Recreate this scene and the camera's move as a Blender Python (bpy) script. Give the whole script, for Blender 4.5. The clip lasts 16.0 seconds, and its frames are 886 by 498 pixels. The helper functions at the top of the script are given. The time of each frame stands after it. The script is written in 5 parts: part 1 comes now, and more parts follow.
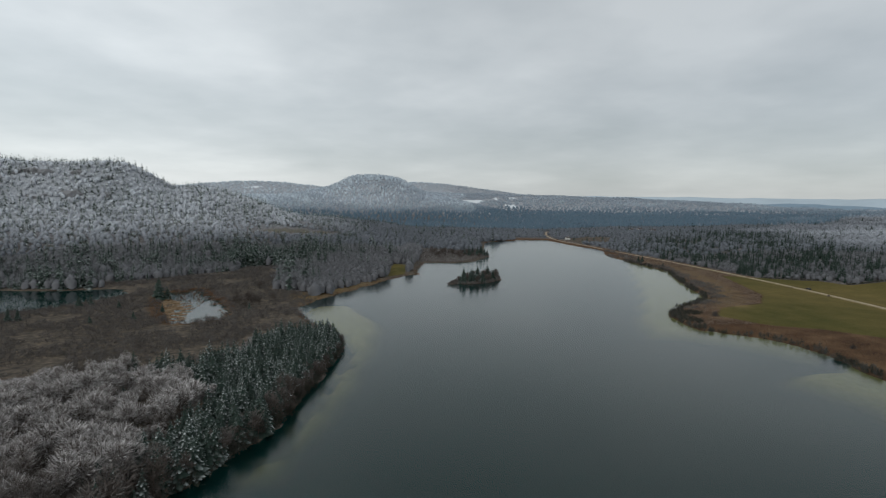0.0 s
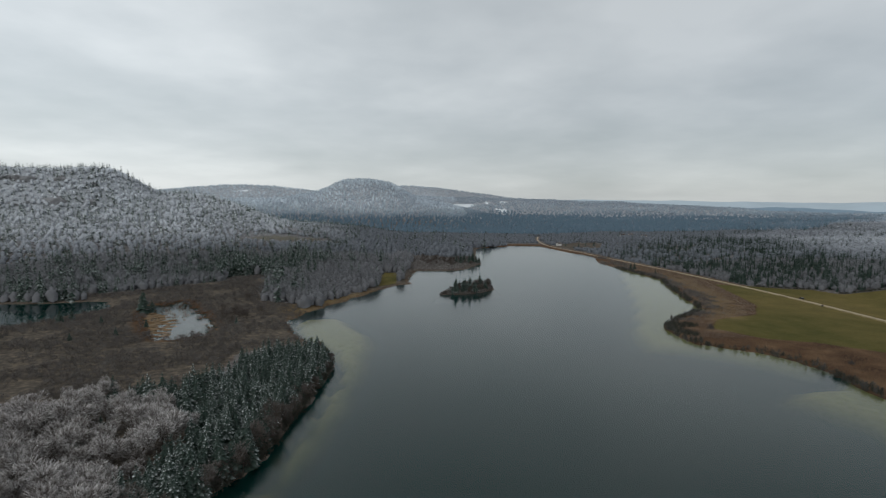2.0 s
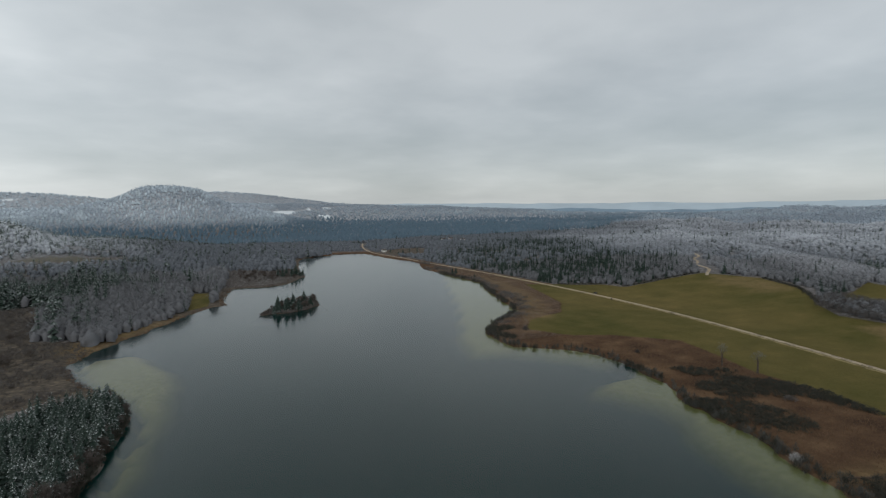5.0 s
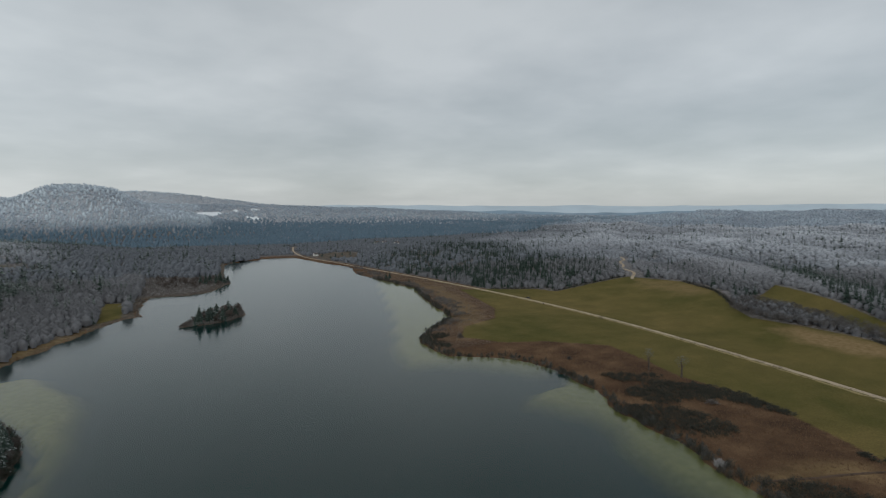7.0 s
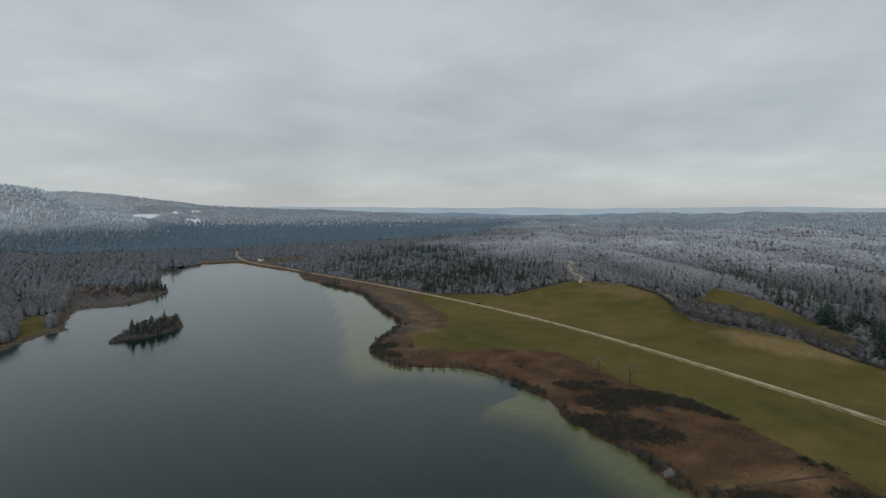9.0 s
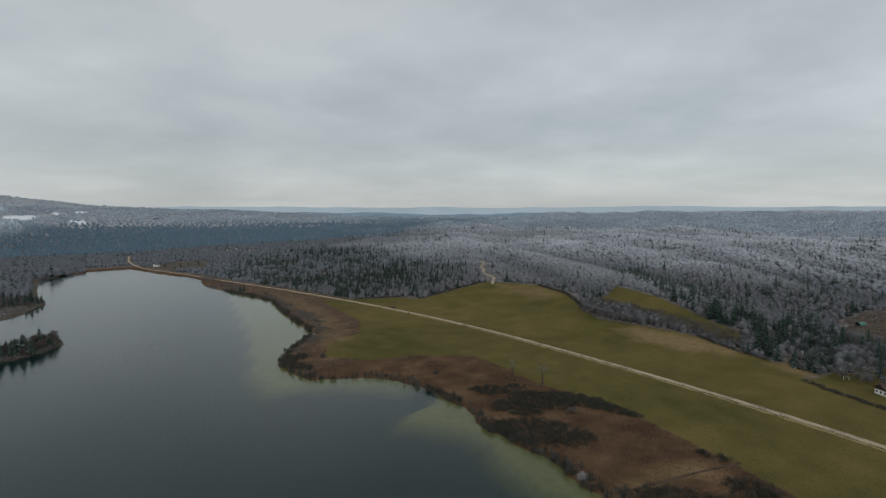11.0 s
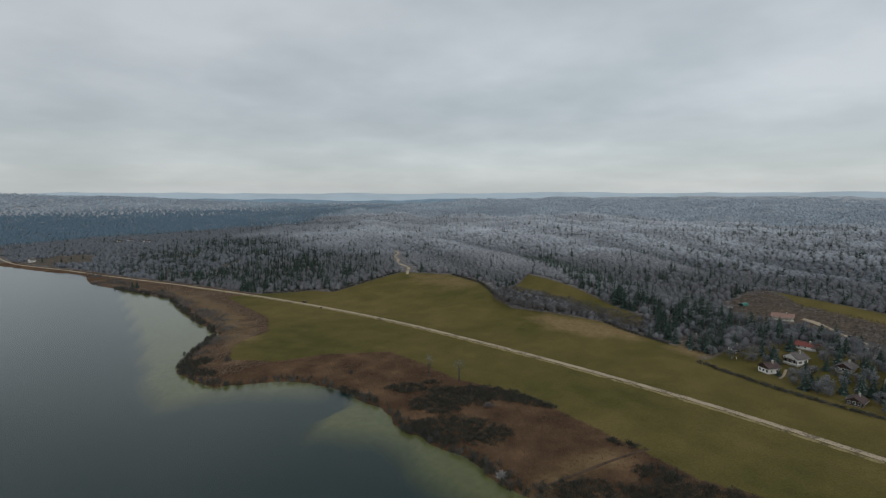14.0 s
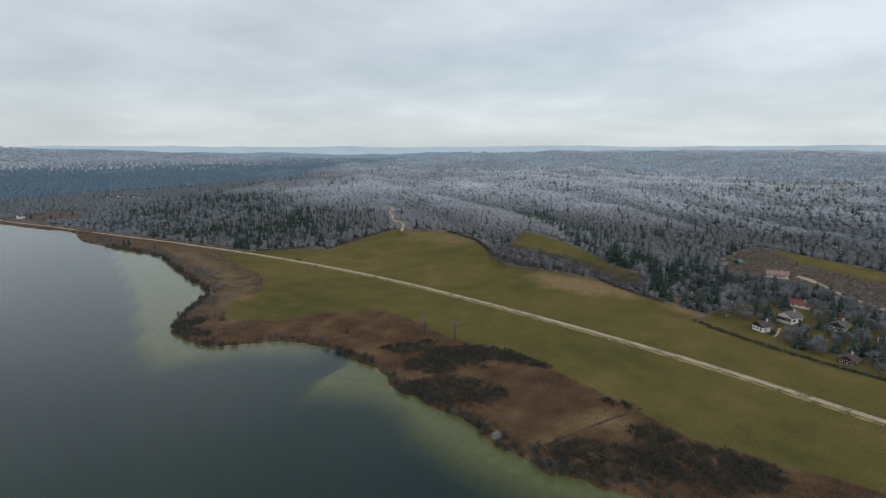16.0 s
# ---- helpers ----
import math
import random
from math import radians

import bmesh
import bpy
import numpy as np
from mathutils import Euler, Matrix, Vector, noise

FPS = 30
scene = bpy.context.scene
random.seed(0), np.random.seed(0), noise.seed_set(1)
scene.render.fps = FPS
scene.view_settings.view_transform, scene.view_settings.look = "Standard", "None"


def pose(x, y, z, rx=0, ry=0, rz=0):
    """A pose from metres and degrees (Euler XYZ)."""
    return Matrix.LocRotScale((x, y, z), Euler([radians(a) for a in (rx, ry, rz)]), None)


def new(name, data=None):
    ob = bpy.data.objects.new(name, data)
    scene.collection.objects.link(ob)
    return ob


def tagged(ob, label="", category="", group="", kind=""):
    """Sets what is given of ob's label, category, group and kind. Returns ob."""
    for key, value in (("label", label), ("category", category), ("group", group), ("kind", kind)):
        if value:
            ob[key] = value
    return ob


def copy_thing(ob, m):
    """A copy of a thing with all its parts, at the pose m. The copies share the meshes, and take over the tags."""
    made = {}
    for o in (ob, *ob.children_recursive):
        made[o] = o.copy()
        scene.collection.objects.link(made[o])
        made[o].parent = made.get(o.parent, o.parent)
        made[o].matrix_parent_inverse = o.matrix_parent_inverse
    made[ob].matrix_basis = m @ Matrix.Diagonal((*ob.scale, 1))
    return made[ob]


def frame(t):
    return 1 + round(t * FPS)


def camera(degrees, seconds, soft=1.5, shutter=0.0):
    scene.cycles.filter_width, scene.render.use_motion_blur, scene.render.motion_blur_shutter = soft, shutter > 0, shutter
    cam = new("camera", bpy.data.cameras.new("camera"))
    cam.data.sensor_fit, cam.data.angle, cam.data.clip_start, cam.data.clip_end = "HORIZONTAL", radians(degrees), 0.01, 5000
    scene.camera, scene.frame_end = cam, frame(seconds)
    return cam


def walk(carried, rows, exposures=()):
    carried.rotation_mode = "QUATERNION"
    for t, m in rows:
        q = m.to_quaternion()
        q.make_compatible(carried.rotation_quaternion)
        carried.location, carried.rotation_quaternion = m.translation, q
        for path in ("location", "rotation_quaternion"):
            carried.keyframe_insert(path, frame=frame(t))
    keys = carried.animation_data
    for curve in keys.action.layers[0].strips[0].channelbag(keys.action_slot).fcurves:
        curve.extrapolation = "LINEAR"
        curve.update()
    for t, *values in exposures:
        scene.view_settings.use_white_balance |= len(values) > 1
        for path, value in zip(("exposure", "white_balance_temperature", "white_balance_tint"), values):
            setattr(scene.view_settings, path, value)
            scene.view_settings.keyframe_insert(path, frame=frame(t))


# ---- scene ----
cam = camera(78.97, 16.0, 1.2)

# seconds, metres x y z, degrees of yaw (to the left), pitch (up) and roll
FLIGHT = [
    (0.0, 0.0, 0.0, 70.0, 0.00, -5.11, 0.77),
    (0.5, -0.2, 1.5, 71.3, -0.15, -5.09, 0.83),
    (1.0, -0.5, 3.1, 72.7, -0.29, -5.04, 0.91),
    (1.5, -0.8, 5.0, 74.0, -0.38, -4.93, 0.88),
    (2.0, -1.0, 6.9, 75.2, -0.99, -4.79, 0.75),
    (2.5, -1.0, 8.6, 76.1, -4.85, -4.57, 0.52),
    (3.0, -0.6, 10.1, 77.1, -8.58, -4.40, 0.23),
    (3.5, -0.2, 11.5, 78.1, -11.84, -4.29, -0.07),
    (4.0, 0.3, 13.0, 79.1, -14.84, -4.24, -0.18),
    (4.5, 0.7, 14.5, 80.2, -17.30, -4.26, -0.30),
    (7.0, 4.1, 22.2, 84.6, -26.48, -4.15, 0.01),
    (7.5, 4.8, 23.6, 85.3, -27.88, -4.04, 0.09),
    (8.0, 5.4, 25.0, 86.0, -29.08, -3.96, 0.09),
    (10.5, 10.0, 32.1, 90.9, -38.13, -4.09, 0.03),
    (11.0, 10.9, 33.1, 91.3, -41.02, -4.06, -0.04),
    (11.5, 11.8, 34.3, 91.7, -43.94, -4.03, 0.05),
    (12.0, 12.5, 35.4, 92.4, -46.49, -4.04, -0.04),
    (12.5, 13.4, 36.4, 93.2, -48.13, -4.06, -0.04),
    (13.0, 14.3, 37.4, 93.9, -49.27, -4.25, -0.10),
    (13.5, 15.4, 38.2, 94.6, -49.83, -4.71, -0.10),
    (14.0, 16.4, 39.1, 95.3, -50.21, -5.60, -0.10),
    (14.5, 17.3, 40.0, 95.9, -50.47, -6.81, -0.12),
    (15.0, 18.1, 41.0, 96.4, -50.58, -8.03, -0.09),
    (15.5, 19.1, 41.8, 96.8, -50.71, -9.29, -0.10),
    (16.0, 20.1, 42.6, 97.3, -50.76, -10.48, -0.09),
]
walk(cam, [(t, pose(x, y, z) @ pose(0, 0, 0, 0, 0, yaw) @ pose(0, 0, 0, 90 + pitch) @ pose(0, 0, 0, 0, 0, roll))
           for t, x, y, z, yaw, pitch, roll in FLIGHT],
     exposures=[(0, 0.0, 6400, 8.5), (4.0, -0.05, 6400, 8.5), (8.0, -0.09, 6400, 8.5), (11.0, -0.11, 6400, 8.5), (13.0, -0.14, 6380, 8.5), (14.5, 0.03, 6320, 9), (16.0, 0.27, 6220, 9.5)])


# ---------------------------------------------------------------- the overcast sky and a weak, wide sun
SUN_UP, SUN_TURN = radians(34), radians(250)
world = bpy.data.worlds.new("winter_sky")
scene.world = world
world.use_nodes = True
wt = world.node_tree
wt.nodes.clear()


def wire(tree, kind, ins=None, **props):
    """A node with its settings and inputs; an input given as (node, output) is linked."""
    n = tree.nodes.new(kind)
    if "operation" in props:
        n.operation = props["operation"]
    if "use_clamp" in props:
        n.use_clamp = props["use_clamp"]
    if "data_type" in props:
        n.data_type = props["data_type"]
    if "blend_type" in props:
        n.blend_type = props["blend_type"]
    if "interpolation_type" in props:
        n.interpolation_type = props["interpolation_type"]
    if "attribute_name" in props:
        n.attribute_name = props["attribute_name"]
    for key, value in (ins or {}).items():
        if isinstance(value, tuple) and len(value) == 2 and isinstance(value[0], bpy.types.Node):
            tree.links.new(value[0].outputs[value[1]], n.inputs[key])
        else:
            n.inputs[key].default_value = value
    return n


def ramp(tree, source, stops):
    n = tree.nodes.new("ShaderNodeValToRGB")
    tree.links.new(source[0].outputs[source[1]], n.inputs[0])
    while len(n.color_ramp.elements) < len(stops):
        n.color_ramp.elements.new(0.5)
    for e, (at, colour) in zip(n.color_ramp.elements, stops):
        e.position = at
        e.color = (*colour, 1) if len(colour) == 3 else colour
    return n


w_air = wire(wt, "ShaderNodeTexSky")
w_air.sky_type, w_air.sun_disc, w_air.sun_elevation, w_air.sun_rotation = "NISHITA", False, SUN_UP, SUN_TURN
w_way = wire(wt, "ShaderNodeTexCoord")
w_xyz = wire(wt, "ShaderNodeSeparateXYZ", {0: (w_way, "Generated")})
# the cloud deck: directions laid onto a flat layer, so that the banks flatten towards the horizon
w_low = wire(wt, "ShaderNodeMath", {0: (w_xyz, "Z"), 1: 0.0}, operation="MAXIMUM")
w_div = wire(wt, "ShaderNodeMath", {0: (w_low, 0), 1: 0.16}, operation="ADD")
w_px = wire(wt, "ShaderNodeMath", {0: (w_xyz, "X"), 1: (w_div, 0)}, operation="DIVIDE")
w_py = wire(wt, "ShaderNodeMath", {0: (w_xyz, "Y"), 1: (w_div, 0)}, operation="DIVIDE")
w_deck = wire(wt, "ShaderNodeCombineXYZ", {"X": (w_px, 0), "Y": (w_py, 0), "Z": 0.35})
w_big = wire(wt, "ShaderNodeTexNoise", {"Vector": (w_deck, 0), "Scale": 0.55, "Detail": 4.0, "Roughness": 0.5})
w_fine = wire(wt, "ShaderNodeTexNoise", {"Vector": (w_deck, 0), "Scale": 1.7, "Detail": 5.0, "Roughness": 0.55})
w_sum = wire(wt, "ShaderNodeMath", {0: (w_fine, "Fac"), 1: 0.35, 2: (w_big, "Fac")}, operation="MULTIPLY_ADD")
w_col = ramp(wt, (w_sum, 0), [(0.50, (0.40, 0.43, 0.44)), (0.66, (0.485, 0.51, 0.52)), (0.84, (0.61, 0.63, 0.635))])
# a paler, thinner strip just over the land
w_strip = wire(wt, "ShaderNodeMapRange", {"Value": (w_xyz, "Z"), 1: 0.0, 2: 0.16, 3: 0.45, 4: 0.0})
w_pale = wire(wt, "ShaderNodeMix", {0: (w_strip, 0), 6: (w_col, 0), 7: (0.545, 0.56, 0.565, 1)}, data_type="RGBA")
# the deck is thinner, so lighter, towards the west
w_west = wire(wt, "ShaderNodeMapRange", {"Value": (w_xyz, "X"), 1: -0.75, 2: 0.35, 3: 1.32, 4: 0.89}, interpolation_type="SMOOTHSTEP")
w_east = wire(wt, "ShaderNodeMapRange", {"Value": (w_xyz, "X"), 1: 0.55, 2: 0.95, 3: 0.0, 4: 0.07}, interpolation_type="SMOOTHSTEP")
w_side = wire(wt, "ShaderNodeMath", {0: (w_west, 0), 1: (w_east, 0)}, operation="ADD")
w_pale = wire(wt, "ShaderNodeVectorMath", {0: (w_pale, 2), "Scale": (w_side, 0)}, operation="SCALE")
w_thin = wire(wt, "ShaderNodeMix", {0: 0.985, 6: (w_air, 0), 7: (w_pale, 0)}, data_type="RGBA")
w_bg = wire(wt, "ShaderNodeBackground", {"Color": (w_thin, 2), "Strength": 1.0})
wire(wt, "ShaderNodeOutputWorld", {"Surface": (w_bg, 0)})

sun = new("sun", bpy.data.lights.new("sun", "SUN"))
sun.data.energy, sun.data.angle, sun.data.color = 0.6, radians(25), (1.0, 0.96, 0.9)
sun.rotation_euler = Euler((radians(56), 0, radians(-20)))


# ---------------------------------------------------------------- materials
def material(name, roughness=0.9):
    m = bpy.data.materials.new(name)
    m.use_nodes = True
    t = m.node_tree
    b = t.nodes["Principled BSDF"]
    b.inputs["Roughness"].default_value = roughness
    b.inputs["Specular IOR Level"].default_value = 0.25
    return m, t, b


def mix(t, fac, a, b):
    return (wire(t, "ShaderNodeMix", {0: fac, 6: a, 7: b}, data_type="RGBA"), 2)


def plain(name, colour, roughness=0.8, grain=6.0, spread=0.25, metal=0.0):
    """A painted or built surface: its colour with grain and blotches at two scales."""
    m, t, b = material(name, roughness)
    c = wire(t, "ShaderNodeTexCoord")
    n1 = wire(t, "ShaderNodeTexNoise", {"Vector": (c, "Object"), "Scale": grain, "Detail": 5.0})
    n2 = wire(t, "ShaderNodeTexNoise", {"Vector": (c, "Object"), "Scale": grain * 0.12, "Detail": 3.0})
    s = wire(t, "ShaderNodeMath", {0: (n1, "Fac"), 1: (n2, "Fac")}, operation="ADD")
    lo, hi = [v * (1 - spread) for v in colour], [min(1, v * (1 + spread)) for v in colour]
    t.links.new(ramp(t, (s, 0), [(0.75, lo), (1.25, hi)]).outputs[0], b.inputs["Base Color"])
    b.inputs["Metallic"].default_value = metal
    return m


def foliage(name, dark, mid, frosted):
    """Needles or twigs: the mesh carries how frosted each vertex is and a tint for each plant."""
    m, t, b = material(name, 0.85)
    fr = wire(t, "ShaderNodeAttribute", attribute_name="frost")
    ti = wire(t, "ShaderNodeAttribute", attribute_name="tint")
    ob = wire(t, "ShaderNodeObjectInfo")
    geo = wire(t, "ShaderNodeNewGeometry")
    n = wire(t, "ShaderNodeTexNoise", {"Vector": (geo, "Position"), "Scale": 0.9, "Detail": 3.0})
    big = wire(t, "ShaderNodeTexNoise", {"Vector": (geo, "Position"), "Scale": 0.02, "Detail": 2.0})
    own = wire(t, "ShaderNodeMath", {0: (ob, "Random"), 1: (ti, "Fac")}, operation="ADD")
    half = wire(t, "ShaderNodeMath", {0: (own, 0), 1: 0.5}, operation="MULTIPLY")
    base = mix(t, (half, 0), (*dark, 1), (*mid, 1))
    off = wire(t, "ShaderNodeMath", {0: (n, "Fac"), 1: (big, "Fac")}, operation="ADD")
    lift = wire(t, "ShaderNodeMapRange", {"Value": (off, 0), 1: 0.7, 2: 1.3, 3: 0.72, 4: 1.25})
    amount = wire(t, "ShaderNodeMath", {0: (fr, "Fac"), 1: (lift, 0)}, operation="MULTIPLY", use_clamp=True)
    t.links.new(mix(t, (amount, 0), base, (*frosted, 1))[0].outputs[2], b.inputs["Base Color"])
    b.inputs["Specular IOR Level"].default_value = 0.08
    return m


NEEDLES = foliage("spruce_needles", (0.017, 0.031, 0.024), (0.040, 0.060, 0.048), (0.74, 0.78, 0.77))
NEAR_TWIGS = foliage("frosted_twigs", (0.055, 0.045, 0.038), (0.11, 0.090, 0.078), (0.80, 0.77, 0.76))
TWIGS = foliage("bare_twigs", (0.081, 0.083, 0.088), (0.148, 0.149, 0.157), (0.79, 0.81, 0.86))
# The next three carry distance haze in their base colours, bluer and paler.
HAZED_NEEDLES = foliage("hazed_spruce", (0.068, 0.112, 0.154), (0.106, 0.160, 0.206), (0.68, 0.75, 0.80))
HAZED_TWIGS = foliage("hazed_frosted_wood", (0.110, 0.120, 0.136), (0.170, 0.183, 0.203), (0.79, 0.82, 0.87))
FAR_HAZED_TWIGS = foliage("hazed_hill_wood", (0.140, 0.168, 0.202), (0.198, 0.230, 0.270), (0.70, 0.78, 0.86))
SHRUBS = foliage("bare_shrub", (0.066, 0.059, 0.055), (0.152, 0.134, 0.122), (0.60, 0.60, 0.60))
THICKET_TWIGS = foliage("dark_willow_twigs", (0.034, 0.035, 0.028), (0.064, 0.062, 0.048), (0.5, 0.5, 0.5))
REEDS = foliage("dry_reed", (0.085, 0.049, 0.030), (0.18, 0.108, 0.063), (0.42, 0.36, 0.28))
FADED_REED = foliage("faded_reed", (0.165, 0.124, 0.092), (0.24, 0.185, 0.140), (0.42, 0.36, 0.30))
BARK = plain("bark", (0.07, 0.055, 0.045), 0.95, 9.0, 0.4)


def ground_material():
    m, t, b = material("ground_cover", 0.95)
    geo = wire(t, "ShaderNodeNewGeometry")
    at = {k: wire(t, "ShaderNodeAttribute", attribute_name=k) for k in ("grass", "reed", "snow", "dry", "rime", "fen", "marl")}

    def n(scale, detail=4.0):
        return wire(t, "ShaderNodeTexNoise", {"Vector": (geo, "Position"), "Scale": scale, "Detail": detail, "Roughness": 0.6})

    def edged(mask, source, soft=0.25):
        """A mask from the mesh with a ragged edge."""
        s = wire(t, "ShaderNodeMath", {0: (source, "Fac"), 1: -0.5}, operation="ADD")
        a = wire(t, "ShaderNodeMath", {0: (s, 0), 1: 0.9, 2: (mask, "Fac")}, operation="MULTIPLY_ADD")
        return (wire(t, "ShaderNodeMapRange", {"Value": (a, 0), 1: 0.5 - soft, 2: 0.5 + soft}), 0)

    big, mid, small, fine = n(0.011, 3), n(0.06), n(0.35), n(1.8, 6)
    floor = ramp(t, (small, "Fac"), [(0.3, (0.075, 0.065, 0.058)), (0.55, (0.14, 0.125, 0.118)), (0.75, (0.26, 0.25, 0.25))])
    grass_a = ramp(t, (mid, "Fac"), [(0.30, (0.079, 0.069, 0.021)), (0.5, (0.116, 0.096, 0.030)), (0.72, (0.170, 0.126, 0.046))])
    grass_b = ramp(t, (big, "Fac"), [(0.35, (0.068, 0.070, 0.021)), (0.65, (0.174, 0.130, 0.050))])
    grass = mix(t, 0.5, (grass_a, 0), (grass_b, 0))
    blades = ramp(t, (fine, "Fac"), [(0.3, (0.72, 0.72, 0.72)), (0.7, (1.2, 1.2, 1.2))])
    grass = (wire(t, "ShaderNodeMix", {0: 1.0, 6: grass, 7: (blades, 0)}, data_type="RGBA", blend_type="MULTIPLY"), 2)
    dry = ramp(t, (small, "Fac"), [(0.3, (0.165, 0.115, 0.052)), (0.7, (0.25, 0.175, 0.092))])
    reed_a = ramp(t, (mid, "Fac"), [(0.3, (0.056, 0.034, 0.022)), (0.5, (0.099, 0.059, 0.035)), (0.72, (0.178, 0.112, 0.064))])
    reed = (wire(t, "ShaderNodeMix", {0: 1.0, 6: (reed_a, 0), 7: (blades, 0)}, data_type="RGBA", blend_type="MULTIPLY"), 2)
    marl = ramp(t, (small, "Fac"), [(0.3, (0.345, 0.335, 0.142)), (0.7, (0.445, 0.425, 0.20))])
    bed = mix(t, (at["marl"], "Fac"), (0.005, 0.074, 0.086, 1), (marl, 0))
    white = ramp(t, (fine, "Fac"), [(0.35, (0.22, 0.23, 0.25)), (0.65, (0.62, 0.65, 0.69))])
    c = mix(t, edged(at["rime"], small, 0.5), (floor, 0), (white, 0))
    c = mix(t, edged(at["reed"], mid), c, reed)
    fen = ramp(t, (small, "Fac"), [(0.3, (0.050, 0.044, 0.040)), (0.52, (0.105, 0.088, 0.070)), (0.72, (0.19, 0.148, 0.108))])
    c = mix(t, edged(at["fen"], mid), c, (fen, 0))
    c = mix(t, edged(at["grass"], small, 0.18), c, grass)
    c = mix(t, edged(at["dry"], mid, 0.35), c, (dry, 0))
    c = mix(t, edged(at["snow"], mid, 0.1), c, (0.75, 0.78, 0.80, 1))
    wet = wire(t, "ShaderNodeSeparateXYZ", {0: (geo, "Position")})
    wet = wire(t, "ShaderNodeMapRange", {"Value": (wet, "Z"), 1: 0.02, 2: -0.04})
    c = mix(t, (wet, 0), c, bed)
    t.links.new(c[0].outputs[2], b.inputs["Base Color"])
    rel = wire(t, "ShaderNodeBump", {"Height": (fine, "Fac"), "Strength": 0.6, "Distance": 0.5})
    t.links.new(rel.outputs[0], b.inputs["Normal"])
    b.inputs["Specular IOR Level"].default_value = 0.05
    return m


def water_material():
    """Clear lake water: a gloss by Fresnel over a green tint, with the bed to be seen through it."""
    m = bpy.data.materials.new("lake_water")
    m.use_nodes = True
    t = m.node_tree
    t.nodes.clear()
    geo = wire(t, "ShaderNodeNewGeometry")
    n1 = wire(t, "ShaderNodeTexNoise", {"Vector": (geo, "Position"), "Scale": 0.08, "Detail": 2.0})
    n2 = wire(t, "ShaderNodeTexNoise", {"Vector": (geo, "Position"), "Scale": 0.02, "Detail": 3.0})
    rel = wire(t, "ShaderNodeBump", {"Height": (n1, "Fac"), "Strength": 0.05, "Distance": 0.2})
    fre = wire(t, "ShaderNodeFresnel", {"IOR": 1.33, "Normal": (rel, 0)})
    rough = wire(t, "ShaderNodeMapRange", {"Value": (n2, "Fac"), 1: 0.35, 2: 0.65, 3: 0.11, 4: 0.17})
    # the small water behind the marsh lies out of the wind
    place = wire(t, "ShaderNodeSeparateXYZ", {0: (geo, "Position")})
    open_water = wire(t, "ShaderNodeMapRange", {"Value": (place, "X"), 1: -205, 2: -125, 3: 0.12, 4: 1.0})
    rough = wire(t, "ShaderNodeMath", {0: (rough, 0), 1: (open_water, 0)}, operation="MULTIPLY")
    gloss = wire(t, "ShaderNodeBsdfGlossy", {"Color": (1, 1, 1, 1), "Roughness": (rough, 0), "Normal": (rel, 0)})
    clear = wire(t, "ShaderNodeBsdfTransparent", {"Color": (0.66, 0.70, 0.60, 1)})
    both = wire(t, "ShaderNodeMixShader", {0: (fre, 0), 1: (clear, 0), 2: (gloss, 0)})
    wire(t, "ShaderNodeOutputMaterial", {"Surface": (both, 0)})
    return m


GROUND, WATER = ground_material(), water_material()
GRAVEL = plain("pale_gravel", (0.265, 0.212, 0.150), 0.95, 1.1, 0.5)
VERGE = plain("dry_verge_grass", (0.17, 0.135, 0.064), 0.95, 0.8, 0.5)
DEAD_REED = foliage("dead_reed", (0.085, 0.054, 0.029), (0.19, 0.122, 0.062), (0.42, 0.36, 0.28))
# Aerial haze is painted into the colour of the two backdrop ridges.
HAZE_NEAR = plain("hazed_distant_forest", (0.20, 0.275, 0.34), 0.95, 0.02, 0.12)
HAZE_FAR = plain("hazed_distant_hills", (0.45, 0.525, 0.58), 0.95, 0.004, 0.05)
EARTH = plain("track_earth", (0.060, 0.038, 0.025), 0.95, 1.2, 0.4)
WHITE_WALL = plain("white_render", (0.72, 0.70, 0.66), 0.85, 3.0, 0.10)
CREAM_WALL = plain("cream_render", (0.55, 0.50, 0.42), 0.85, 3.0, 0.12)
DARK_WOOD = plain("dark_timber", (0.045, 0.030, 0.024), 0.8, 8.0, 0.35)
BROWN_TILE = plain("brown_roof_tiles", (0.070, 0.050, 0.046), 0.85, 7.0, 0.35)
GREY_TILE = plain("grey_roof_tiles", (0.105, 0.092, 0.088), 0.85, 7.0, 0.3)
RED_TILE = plain("red_roof_tiles", (0.17, 0.055, 0.045), 0.8, 7.0, 0.3)
PINK_TILE = plain("faded_red_roof_tiles", (0.24, 0.150, 0.125), 0.8, 7.0, 0.25)
WHITE_PAINT = plain("white_paint", (0.78, 0.78, 0.76), 0.5, 5.0, 0.06)
STONE = plain("limestone", (0.33, 0.31, 0.28), 0.9, 3.0, 0.3)
CONCRETE = plain("pale_concrete", (0.42, 0.39, 0.34), 0.9, 2.0, 0.2)
GREEN_SHEET = plain("green_sheeting", (0.035, 0.15, 0.11), 0.45, 3.0, 0.2)
ROCK = plain("limestone_cliff", (0.17, 0.17, 0.175), 0.95, 0.3, 0.45)
CAR_PAINT = plain("dark_car_paint", (0.03, 0.03, 0.035), 0.3, 4.0, 0.1)
TYRE = plain("tyre_rubber", (0.02, 0.02, 0.02), 0.9, 6.0, 0.2)
GLASS = plain("window_glass", (0.03, 0.035, 0.04), 0.08, 2.0, 0.1)
METAL = plain("grey_metal", (0.45, 0.45, 0.45), 0.4, 6.0, 0.1, 0.9)


